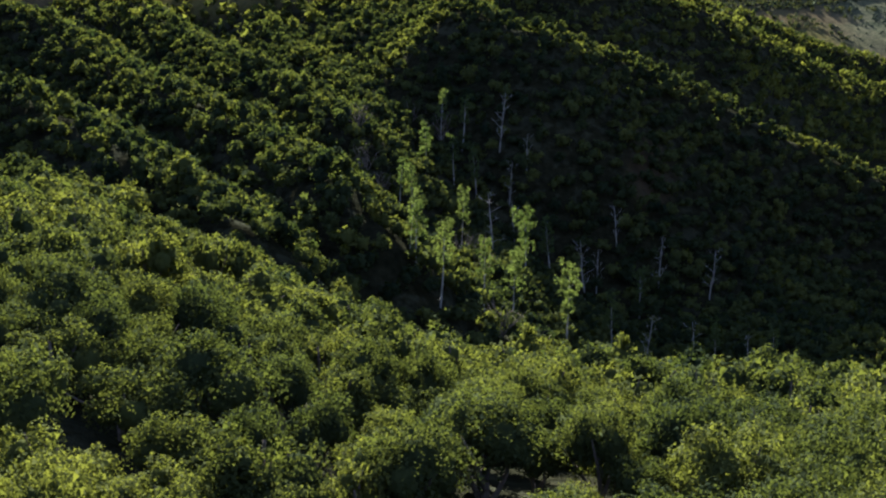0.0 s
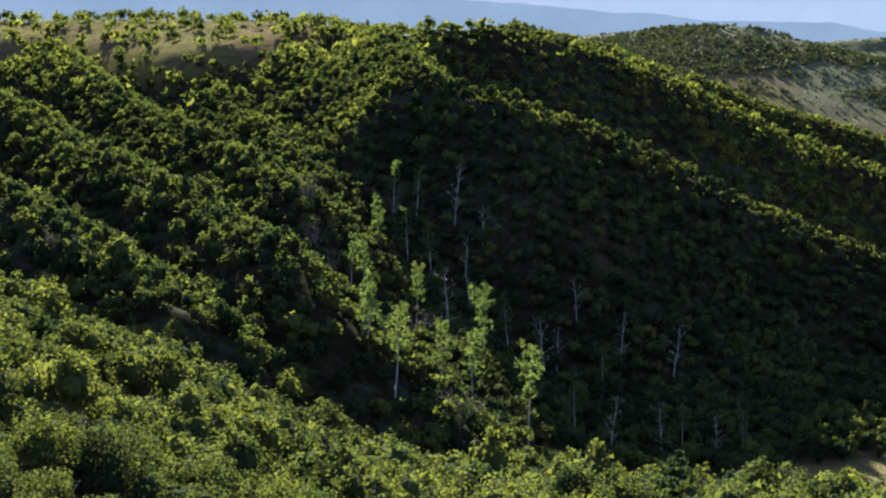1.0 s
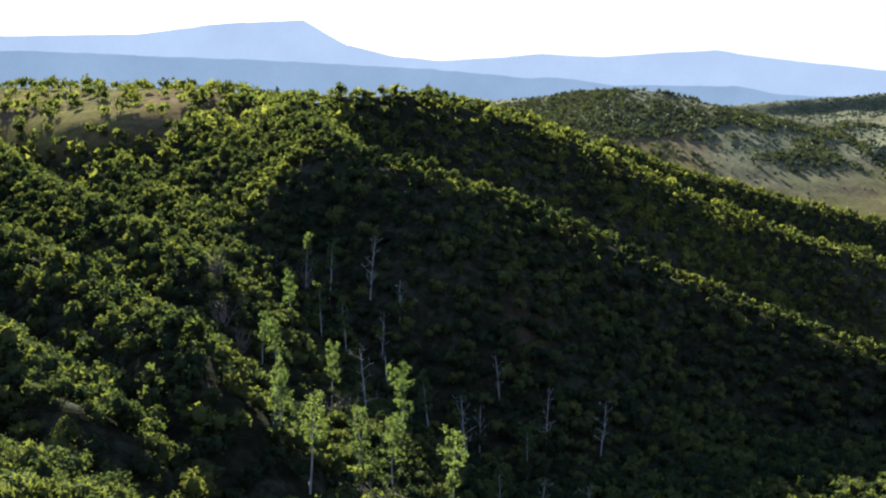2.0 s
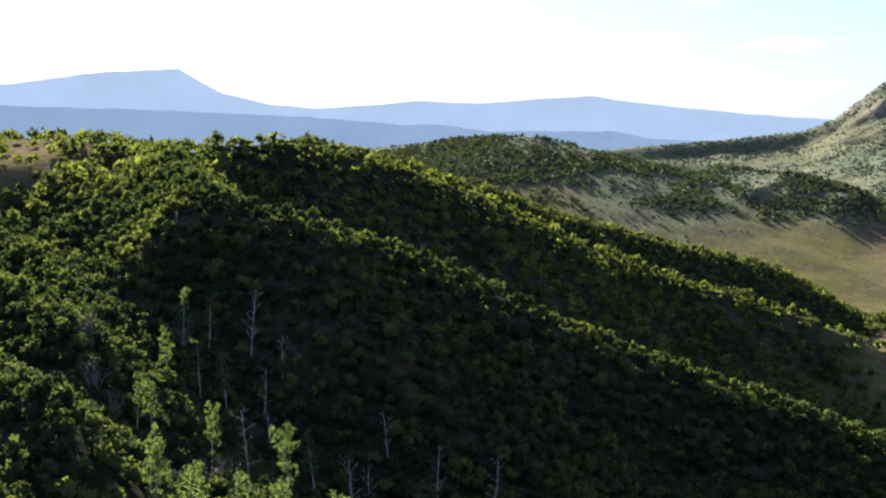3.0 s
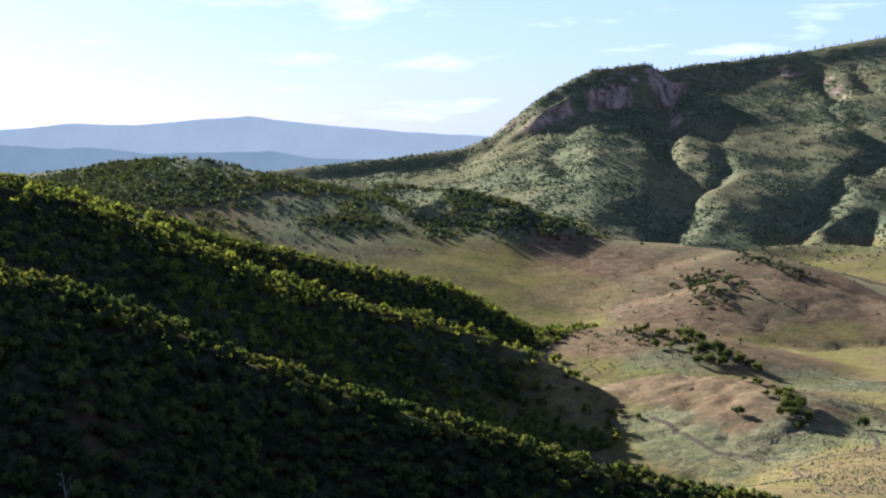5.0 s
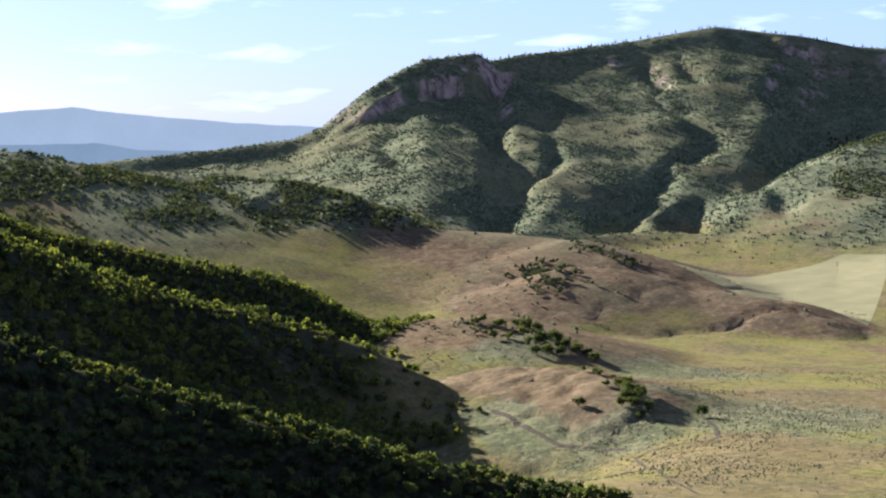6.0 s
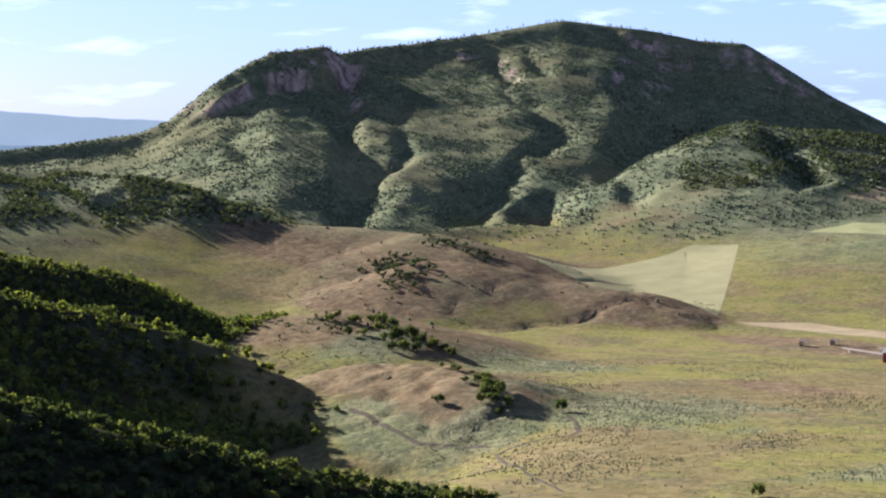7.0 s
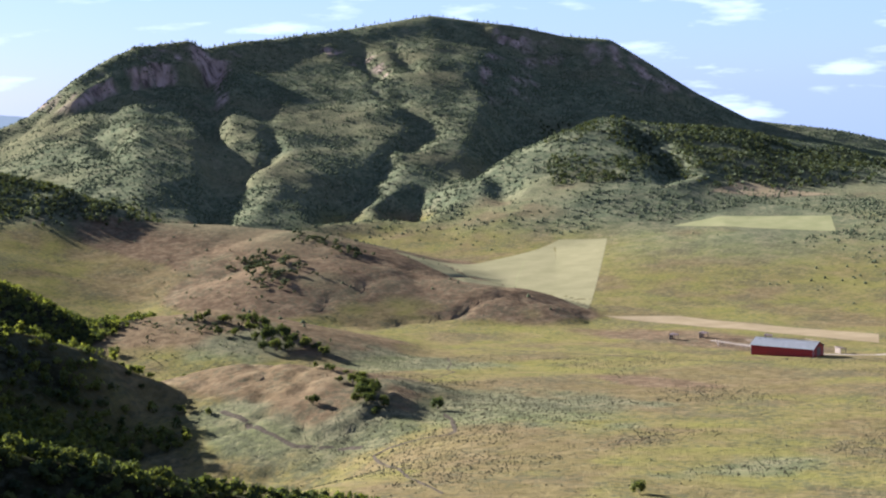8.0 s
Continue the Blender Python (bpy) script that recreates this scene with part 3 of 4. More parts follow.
def joined(models):
    at, out = 0, [[], [], []]
    for v, n, f in models:
        out[0].append(v)
        out[1].append(n)
        out[2].append(f + at)
        at += len(v)
    return [np.concatenate(o) for o in out]


def scatter(rng, n, r0, r1, a0, a1):
    """Points spread evenly over a sector round the origin, azimuths in degrees left of +y."""
    r = np.sqrt(rng.uniform(r0 * r0, r1 * r1, n))
    a = np.radians(rng.uniform(a0, a1, n))
    return -np.sin(a) * r, np.cos(a) * r


def thicket(name, label, category, x, y, size, kinds, material, rng, sink=0.15):
    """Many bushes of a far thicket as one mesh."""
    z = height(x, y)
    out, tint = [], []
    which = rng.integers(0, len(kinds), len(x))
    for k, (v, n, f) in enumerate(kinds):
        sel = np.where(which == k)[0]
        t = rng.uniform(0, 2 * math.pi, len(sel))
        c, s, sc = np.cos(t)[:, None], np.sin(t)[:, None], size[sel][:, None]
        px = (v[None, :, 0] * c - v[None, :, 1] * s) * sc + x[sel][:, None]
        py = (v[None, :, 0] * s + v[None, :, 1] * c) * sc + y[sel][:, None]
        pz = (v[None, :, 2] + 0.75 - sink) * sc * rng.uniform(0.8, 1.25, len(sel))[:, None] + z[sel][:, None]
        facing = np.stack([n[None, :, 0] * c - n[None, :, 1] * s, n[None, :, 0] * s + n[None, :, 1] * c, np.broadcast_to(n[None, :, 2], px.shape)], -1)
        faces = f[None] + (len(v) * np.arange(len(sel)))[:, None, None]
        out.append((np.stack([px, py, pz], -1).reshape(-1, 3), facing.reshape(-1, 3), faces.reshape(-1, 3)))
        tint.append(np.repeat(rng.uniform(0, 1, len(sel)), len(v)))
    ob = new(name, foliage_mesh(name, joined(out)))
    floats(ob.data, "tint", np.concatenate(tint))
    ob.data.materials.append(material)
    return tagged(ob, label, category, kind="stuff")


rng = np.random.default_rng(4)
near_clouds = [crown_of(clumps(rng, 6, 14), 560, 0.062, rng, cores=6) for _ in range(6)]
mid_clouds = [crown_of(clumps(rng, 4, 6, 0.9, (0.4, 0.6)), 120, 0.135, rng, cores=4) for _ in range(10)]
far_clouds = [crown_of(clumps(rng, 3, 3, 0.9, (0.5, 0.7)), 34, 0.27, rng) for _ in range(8)]
dot_clouds = [crown_of(clumps(rng, 2, 2, 0.8, (0.5, 0.7)), 14, 0.42, rng) for _ in range(8)]
tuft_clouds = []
for _ in range(8):  # low mounds of four faces
    ring = np.array([(math.cos(t) * rng.uniform(0.7, 1.2), math.sin(t) * rng.uniform(0.7, 1.2), rng.uniform(-0.8, -0.5)) for t in np.arange(4) * math.pi / 2])
    mound = np.vstack([ring, [(*rng.uniform(-0.25, 0.25, 2), rng.uniform(0.4, 0.7))]])
    tuft_clouds.append((mound, unit(mound + [0, 0, 0.9]), np.array([(i, (i + 1) % 4, 4) for i in range(4)])))


def spread(n, r0, r1, a0, a1, cover):
    x, y = scatter(rng, n, r0, r1, a0, a1)
    keep = rng.uniform(0, 1, n) < cover(x, y)
    return x[keep], y[keep]


def oak_cover(x, y):
    """Where oaks grow: the woods but for the open nose of the second ridge."""
    # ground there keeps some dark woods colour, in place of the ridge's shadow
    return woods(x, y) * (1 - 0.97 * step(226, 240, x) * step(590, 565, y) * step(400, 425, y))


def oak_sizes(n, low=1.2, high=2.6):
    return low + (high - low) * rng.beta(1.6, 2.2, n)


def part(name, data, material, parent, label=""):
    """One mesh, from a mesh or a bmesh, as a part of a thing."""
    if isinstance(data, bmesh.types.BMesh):
        me = bpy.data.meshes.new(name)
        data.to_mesh(me)
        data.free()
        data = me
    data.materials.append(material)
    ob = new(name, data)
    ob.parent = parent
    return tagged(ob, label)


def tubes(lines, sides=5):
    """Tapered round limbs: each line is a list of (point, radius). Returns vertices and quads."""
    verts, quads = [], []
    for line in lines:
        start = len(verts)
        for k, (p, r) in enumerate(line):
            ahead = Vector(line[min(k + 1, len(line) - 1)][0]) - Vector(line[max(k - 1, 0)][0])
            turn = ahead.to_track_quat("Z", "Y")
            for j in range(sides):
                t = 2 * math.pi * j / sides
                verts.append(Vector(p) + turn @ Vector((math.cos(t) * r, math.sin(t) * r, 0)))
        for k in range(len(line) - 1):
            for j in range(sides):
                a, b = start + k * sides + j, start + k * sides + (j + 1) % sides
                quads.append((a, b, b + sides, a + sides))
    return [tuple(v) for v in verts], quads


def wander(start, way, length, r0, r1, steps, wild):
    """A limb that grows from start along way, bending a little."""
    p, d, out = Vector(start), Vector(way).normalized(), []
    for k in range(steps + 1):
        f = k / steps
        out.append((p.copy(), r0 + (r1 - r0) * f))
        d = (d + Vector(rng.normal(0, wild, 3)) + Vector((0, 0, 0.05))).normalized()
        p = p + d * (length / steps)
    return out


def oak(tufts, leaves, size):
    """A many-stemmed scrub oak of unit crown radius."""
    base = new("scrub_oak")
    trunk = wander((0, 0, -0.2), (0.1, 0.05, 1), 1.3, 0.06, 0.02, 5, 0.12)
    part("trunk", mesh_of("trunk", *tubes([trunk]), True), BARK, base)
    for k in range(3):
        t = k * 2.1 + rng.uniform(0, 0.8)
        limb = wander(trunk[1 + k % 2][0], (0.8 * math.cos(t), 0.8 * math.sin(t), 1), 1.0, 0.042, 0.012, 4, 0.14)
        part("limb", mesh_of("limb", *tubes([limb]), True), BARK, base)
    v, n, f = crown_of(clumps(rng, 8, tufts, 0.95), leaves, size, rng, cores=8)
    crown = part("crown", foliage_mesh("crown", (v + [0, 0, 0.6], n, f)), OAK, base)
    floats(crown.data, "tint", np.full(len(crown.data.vertices), 0.5))
    return tagged(base, "rounded green scrub oak with dense leafy crown", "scrub oak")


def grove(models, spots, label="", group=""):
    """Copies of model trees at (x, y, size), standing on the land."""
    spots = np.asarray(spots, float)
    z = height(spots[:, 0], spots[:, 1])
    for (px, py, size), pz in zip(spots, z):
        turn, tall = rng.uniform(0, 360), rng.uniform(0.8, 1.25)
        m = pose(px, py, pz - 0.05, 0, 0, turn) @ Matrix.Diagonal((size, size, size * tall, 1))
        ob = copy_thing(models[int(rng.integers(0, len(models)))], m)
        tagged(ob, label, group=group)


def thin(x, y, gap):
    """Drop points that stand nearer than gap to an earlier one."""
    cells, keep = {}, []
    for k, (px, py) in enumerate(zip(x, y)):
        cx, cy = int(px // gap), int(py // gap)
        near = (q for i in (-1, 0, 1) for j in (-1, 0, 1) for q in cells.get((cx + i, cy + j), ()))
        if all((px - x[q]) ** 2 + (py - y[q]) ** 2 > gap * gap for q in near):
            cells.setdefault((cx, cy), []).append(k)
            keep.append(k)
    return x[keep], y[keep]


# the nearest oaks stand one by one; the rest of the slope is a thicket
x, y = thin(*spread(9000, 26, 150, -36, 23, woods), 2.55)
order = np.argsort(np.hypot(x, y - 8) + 0.9 * np.maximum(0, np.abs(np.degrees(np.arctan2(x, y))) - 19) ** 2)
x, y = x[order], y[order]
sizes = oak_sizes(len(x), 1.5, 3.3)
fine_models = [oak(70, 5600, 0.0235) for _ in range(5)]
models = [oak(40, 1500, 0.044) for _ in range(6)]
NEAR = 225
spots = np.stack([x[:NEAR], y[:NEAR], sizes[:NEAR]], 1)
grove(fine_models, spots[:100], "", "oaks on the near slope")
grove(models, spots[100:], "", "oaks on the near slope")
thicket("oak_thicket", "dense green scrub oak covering a sunlit slope", "scrub oak", x[NEAR:], y[NEAR:], sizes[NEAR:], near_clouds, OAK, rng)
x, y = thin(*spread(44000, 150, 370, -40, 23, oak_cover), 2.35)
thicket("oak_thicket", "dark green scrub oak covering shaded spurs", "scrub oak", x, y, oak_sizes(len(x), 1.55, 2.4), mid_clouds, OAK, rng)
x, y = thin(*spread(60000, 370, 900, -30, 23, oak_cover), 3.0)
thicket("oak_thicket", "green scrub oak on a distant shaded ridge", "scrub oak", x, y, oak_sizes(len(x), 1.8, 2.7), far_clouds, OAK, rng)


def hill_woods(x, y):
    """Low oak woods on the upper faces of the two round hills."""
    one = np.maximum.reduce([spine(x, y, line, 0.28, 10) for line in (HILL_ONE, HILL_ONE_LOBE, *HILL_ONE_SPURS)])
    two = np.maximum(spine(x, y, HILL_TWO, 0.36, 8), spine(x, y, HILL_TWO_SIDE, 0.3, 8))
    near = np.maximum(step(27, 46, one), step(26, 42, two)) * step(1400, 1360, y)
    # a wooded lobe with a grassy draw on either side
    ragged = 0.5 * fbm(x, y, 30, 3, 75)
    near = np.maximum(near, step(1.2, 0.8, np.hypot((x - 322) / 32, (y - 1092) / 58) + ragged))
    for cx, cy, rx, ry in ((370, 1105, 12, 62), (258, 1052, 20, 34)):
        near = near * (1 - step(1.2, 0.75, np.hypot((x - cx) / rx, (y - cy) / ry) + ragged))
    return 0.75 * near * step(-0.25, 0.05, fbm(x, y, 34, 4, 72))


x, y = thin(*spread(52000, 800, 1300, -32, 6, hill_woods), 2.5)
thicket("oak_thicket", "dark green scrub oak on round valley hills", "scrub oak", x, y, oak_sizes(len(x), 1.4, 2.6), dot_clouds, SCRUB, rng)
x, y = spread(210000, 640, 2020, -60, 3, far_brush)
thicket("hill_scrub", "scattered dark scrub on hills and the mountain", "scrub", x, y, oak_sizes(len(x), 0.7, 1.9), tuft_clouds, SCRUB, rng)


def shoulder_woods(x, y):
    """Oak woods over the lower shoulder of the mountain."""
    hump = np.maximum(spine(x, y, SHOULDER, 0.22, 14), spine(x, y, SHOULDER_SIDE, 0.3, 10))
    return 0.55 * step(40, 75, hump) * step(-0.3, 0.3, fbm(x, y, 45, 4, 74))


x, y = thin(*spread(60000, 1330, 1780, -56, -41, shoulder_woods), 3.2)
thicket("oak_thicket", "dark green scrub oak on the mountain's lower shoulder", "scrub oak", x, y, oak_sizes(len(x), 1.5, 2.8), dot_clouds, SCRUB, rng)


def sage_cover(x, y):
    low = 1 - step(3, 10, height(x, y) - floor_height(x, y))
    thick = 0.05 + 0.6 * step(0.05, 0.3, fbm(x, y, 55, 4, 77))
    for cx, cy, rx, ry in SAGE_BEDS:
        thick = np.maximum(thick, 0.62 * step(1.25, 0.75, np.hypot((x - cx) / rx, (y - cy) / ry) + 0.7 * fbm(x, y, 16, 3, 78)))
    return thick * np.clip(low + 0.25, 0, 1) * (1 - woods(x, y))


x, y = spread(44000, 230, 700, -60, -20, sage_cover)
more_x, more_y = spread(36000, 230, 620, -60, -20, lambda px, py: 0.45 * step(0.4, 0.6, sage_cover(px, py)))
x, y = np.concatenate([x, more_x]), np.concatenate([y, more_y])
thicket("sagebrush", "low grey-green sagebrush tufts on dry grass", "sagebrush", x, y, oak_sizes(len(x), 0.15, 0.42), tuft_clouds, SAGE, rng)


# ---- far ranges: hazy distance, out beyond the valley ----
def far_range(name, label, profile, depth, haze, seed):
    """A long range under a skyline: (azimuth in degrees left of +y, height) at one distance, with spurs down its front."""
    az = np.radians(np.linspace(profile[0][0], profile[-1][0], 260))
    top = np.interp(-np.degrees(az), [-p[0] for p in profile], [p[1] for p in profile])
    rows = 14
    verts = []
    for k in range(rows):
        t = k / (rows - 1)
        r = depth - 420 * t ** 1.2 + 60 * fbm(np.degrees(az) * 40, np.full_like(az, 80.0 * t), 60, 3, seed) * (0.3 + t)
        z = top * (1 - t ** 0.8) + (-260) * t ** 0.8 + 16 * fbm(np.degrees(az) * 55, np.full_like(az, 120.0 * t), 80, 4, seed + 5) * (1 - abs(2 * t - 1)) + (2.5 * fbm(np.degrees(az) * 90, az * 0, 50, 3, seed + 9) if k == 0 else 0)
        verts.append(np.stack([-np.sin(az) * r, np.cos(az) * r, z], 1))
    n = len(az)
    i, j = np.meshgrid(np.arange(rows - 1), np.arange(n - 1), indexing="ij")
    quads = np.stack([i * n + j, i * n + j + 1, (i + 1) * n + j + 1, (i + 1) * n + j], -1).reshape(-1, 4)
    ob = new(name, mesh_of(name, np.concatenate(verts), quads, True))
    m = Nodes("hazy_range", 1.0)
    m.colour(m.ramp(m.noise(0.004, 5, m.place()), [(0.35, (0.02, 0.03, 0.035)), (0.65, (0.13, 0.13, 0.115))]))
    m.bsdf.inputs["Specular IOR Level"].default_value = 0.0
    # haze is put in as an even pale glow of the slopes
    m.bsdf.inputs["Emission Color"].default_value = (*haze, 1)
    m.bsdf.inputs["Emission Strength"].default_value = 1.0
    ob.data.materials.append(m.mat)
    return tagged(ob, label, "mountain range", kind="structure")


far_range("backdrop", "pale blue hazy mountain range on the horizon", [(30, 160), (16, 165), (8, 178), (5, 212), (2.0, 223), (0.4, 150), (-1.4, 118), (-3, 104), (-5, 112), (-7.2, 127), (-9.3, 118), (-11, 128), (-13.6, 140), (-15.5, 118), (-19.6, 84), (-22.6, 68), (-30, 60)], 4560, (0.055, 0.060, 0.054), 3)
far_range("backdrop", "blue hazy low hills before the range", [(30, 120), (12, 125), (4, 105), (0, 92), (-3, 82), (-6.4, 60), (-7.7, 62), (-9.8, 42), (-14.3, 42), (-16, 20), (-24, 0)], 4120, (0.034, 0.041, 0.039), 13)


# ---- aspens in the ravine ----
def aspen(height_m, crown_r, leaves, lean):
    """A slim pale-barked aspen with a high loose crown, of unit height 1 m per unit."""
    base = new("aspen")
    h = height_m
    trunk = wander((0, 0, -0.4), (lean, 0.3 * lean, 1), h * 0.97, 0.13, 0.03, 7, 0.035)
    limbs = [trunk]
    clouds = []
    for k in range(9):
        p, r = trunk[4 + k % 4]
        t = k * 2.4 + rng.uniform(0, 0.8)
        limb = wander(p, (math.cos(t), math.sin(t), 0.7), crown_r * rng.uniform(0.45, 0.85), r * 0.5, 0.012, 3, 0.12)
        limbs.append(limb)
        clouds += [(*(np.array(limb[-1][0]) + rng.normal(0, 0.22, 3) * crown_r), crown_r * rng.uniform(0.10, 0.24)) for _ in range(6)]
    clouds += [(*(np.array(trunk[-1][0]) + rng.normal(0, 0.25, 3) * crown_r), crown_r * rng.uniform(0.12, 0.26)) for _ in range(8)]
    part("trunk", mesh_of("trunk", *tubes([trunk], 6), True), WHITE_BARK, base, "pale slender aspen trunk")
    for limb in limbs[1:]:
        part("limb", mesh_of("limb", *tubes([limb], 5), True), WHITE_BARK, base)
    part("crown", foliage_mesh("crown", crown_of(clouds, leaves, 0.075, rng, 0.9)), ASPEN, base)
    return tagged(base, "slim aspen with pale trunk and light green leaves", "aspen", "aspens in the ravine")


def dead_aspen(h):
    base = new("dead_aspen")
    trunk = wander((0, 0, -0.4), (0.05, 0, 1), h, 0.12, 0.025, 7, 0.05)
    part("trunk", mesh_of("trunk", *tubes([trunk], 6), True), WHITE_BARK, base)
    for k in range(11):
        p, r = trunk[2 + k % 5]
        t = k * 2.1 + rng.uniform(0, 0.8)
        line = wander(p, (math.cos(t), math.sin(t), 0.9), h * rng.uniform(0.12, 0.28), r * 0.45, 0.014, 3, 0.2)
        limb = part("limb", mesh_of("limb", *tubes([line], 4), True), WHITE_BARK, base)
        for _ in range(2):
            twig = wander(line[2][0], (*rng.normal(0, 1, 2), 0.6), h * 0.09, 0.022, 0.008, 2, 0.2)
            part("twig", mesh_of("twig", *tubes([twig], 4), True), WHITE_BARK, limb)
    return tagged(base, "bare dead aspen with bleached trunk and twigs", "dead tree", "dead aspens in the ravine")


live_models = [aspen(8, 1.5, 2000, 0.04), aspen(8, 1.3, 1700, -0.05), aspen(8, 1.8, 2400, 0.02), aspen(8, 1.4, 1800, 0.09)]
dead_models = [dead_aspen(8), dead_aspen(8), dead_aspen(8)]
ASPENS = [(-9, 267, 9.5), (-5, 265, 10.0), (-12, 222, 8.5), (-2, 254, 9.6), (-4, 225, 9.4), (-5, 156, 10.0), (6, 212, 10.6), (11, 237, 11.0), (11, 182, 12.2), (0, 172, 9.4), (26, 234, 8.0), (19, 203, 9.4), (-11, 249, 9.2), (-6, 254, 9.0), (-8, 159, 7.2), (-14, 224, 7.2), (35, 208, 8.2), (44, 208, 7.8), (4, 186, 9.4), (-9, 163, 6.8)]
DEAD = [(2, 263, 11.5), (1, 226, 11.5), (17, 237, 11.0), (19, 239, 8.5), (30, 242, 10.0), (39, 243, 9.5), (23, 248, 8.0), (4, 254, 8.5), (7, 259, 7.5), (24, 204, 9.5), (32, 208, 8.5), (5, 247, 8.5), (40, 208, 7.5)]
for spots, kinds in ((ASPENS, live_models), (DEAD, dead_models)):
    z = height([p[0] for p in spots], [p[1] for p in spots])
    for k, ((px, py, tall), pz) in enumerate(zip(spots, z)):
        s = tall / 8
        copy_thing(kinds[k % len(kinds)], pose(px, py, pz, 0, 0, 77 * k) @ Matrix.Diagonal((0.85 * s, 0.85 * s, s, 1)))


def bare_shrub():
    """A leafless many-stemmed bush of unit height."""
    base = new("bare_shrub")
    for k in range(12):
        t = k * 2.4
        lean = rng.uniform(0.2, 0.8)
        line = wander((0.05 * math.cos(t), 0.05 * math.sin(t), -0.05), (lean * math.cos(t), lean * math.sin(t), 1), rng.uniform(0.75, 1.05), 0.022, 0.006, 4, 0.14)
        stem = part("stem", mesh_of("stem", *tubes([line], 4), True), GREY_TWIGS, base)
        for q in (2, 3, 4):
            twig = wander(line[q][0], (*rng.normal(0, 0.8, 2), 0.9), rng.uniform(0.25, 0.5), 0.012, 0.005, 3, 0.3)
            part("twig", mesh_of("twig", *tubes([twig], 3), True), GREY_TWIGS, stem)
    return tagged(base, "leafless grey-brown shrub among green oaks", "shrub", "bare shrubs in the ravine")


shrub = bare_shrub()
SHRUBS = [(-20, 227, 4.2), (-15, 274, 3.4), (-22, 240, 3.8), (-2, 215, 4.6), (0, 203, 3.6), (2, 161, 4.2), (7, 170, 3.4), (-4, 218, 3.8), (-9, 268, 4.6), (-17, 224, 3.6)]
for k, (px, py, tall) in enumerate(SHRUBS):
    m = pose(px, py, float(height(np.array([px]), np.array([py]))[0]), 0, 0, 61 * k) @ Matrix.Diagonal((tall, tall, tall, 1))
    copy_thing(shrub, m)

# ---- single oaks and bushes in the valley ----
KNOLL_OAKS = [(336, 634, 3.4), (335, 647, 2.1), (331, 648, 2.1), (344, 631, 2.4), (344, 623, 2.7), (343, 613, 3.0), (336, 598, 3.2), (343, 598, 3.6), (329, 590, 2.2), (342, 588, 2.9), (344, 582, 2.4), (347, 577, 2.2),
              (333, 586, 2.5), (337, 614, 2.6), (326, 622, 2.0), (331, 616, 2.0), (346, 570, 1.9), (337, 583, 2.2), (333, 603, 1.9)]
BANK_OAKS = [(272, 443, 2.2), (277, 446, 1.9), (273, 438, 2.4), (271, 432, 2.3), (267, 431, 2.3), (277, 438, 1.7), (265, 425, 1.8), (269, 423, 1.8), (264, 420, 1.6), (263, 429, 1.6), (270, 448, 1.2), (255, 441, 2.1), (277, 462, 1.2),
             (276, 453, 1.2), (277, 465, 1.0), (276, 471, 1.0), (286, 418, 1.9), (268, 421, 1.1), (271, 439, 1.9)]
VALLEY_OAKS = [(284, 637, 3.0), (263, 680, 3.4), (287, 582, 1.4), (232, 516, 1.6), (236, 511, 1.6), (230, 520, 1.3), (317, 676, 1.6), (379, 783, 1.5), (382, 780, 1.5), (391, 776, 1.5), (273, 678, 1.6), (281, 679, 1.7), (276, 637, 1.6), (279, 648, 1.7),
               (277, 632, 1.6), (279, 658, 2.0), (280, 670, 1.7), (354, 862, 1.8), (353, 872, 2.0), (230, 499, 1.1), (235, 493, 1.0), (230, 506, 1.2), (228, 511, 1.3), (226, 517, 1.3), (225, 524, 1.6), (235, 471, 1.7), (236, 472, 1.4), (224, 272, 1.9)]
valley_models = models[:4]
grove(valley_models, [(px, py, 1.35 * size) for px, py, size in KNOLL_OAKS], "dark green oak bush on a grassy knoll", "oaks on the knoll")
grove(valley_models, [(px, py, 1.3 * size) for px, py, size in BANK_OAKS], "green oak bush on a bare earth bank", "oaks on the bank")


def strips(rows):
    """Bushes strewn along strips: the two ends, the spread, the number, the least and the largest size."""
    spots = []
    for ax, ay, bx, by, wide, n, low, high in rows:
        for t in rng.uniform(0, 1, n):
            spots.append((ax + (bx - ax) * t + rng.normal(0, wide), ay + (by - ay) * t + rng.normal(0, wide), rng.uniform(low, high)))
    return np.array(spots).T


thicket("oak_thicket", "dark green oak bushes on a bare brown ridge", "scrub oak", *strips([
    (500, 876, 474, 805, 10, 95, 1.0, 2.7), (474, 805, 450, 785, 9, 34, 0.8, 2.0), (547, 896, 552, 833, 5, 60, 1.0, 2.3),
    (470, 1065, 494, 1023, 6, 8, 1.3, 3.0), (430, 900, 520, 830, 34, 80, 0.4, 0.9), (420, 830, 440, 760, 20, 40, 0.4, 0.9)]), mid_clouds, SCRUB, rng)
thicket("oak_thicket", "low dark scrub round the oaks on a grassy knoll", "scrub oak", *strips([
    (318, 665, 352, 585, 7, 70, 0.5, 1.3), (290, 640, 345, 600, 16, 50, 0.3, 0.7)]), mid_clouds, SCRUB, rng)
grove(valley_models, VALLEY_OAKS, "lone green oak bush on valley grass", "oaks in the valley")
for ob in fine_models + models + live_models + dead_models + [shrub]:
    for o in (*ob.children_recursive, ob):
        bpy.data.objects.remove(o)


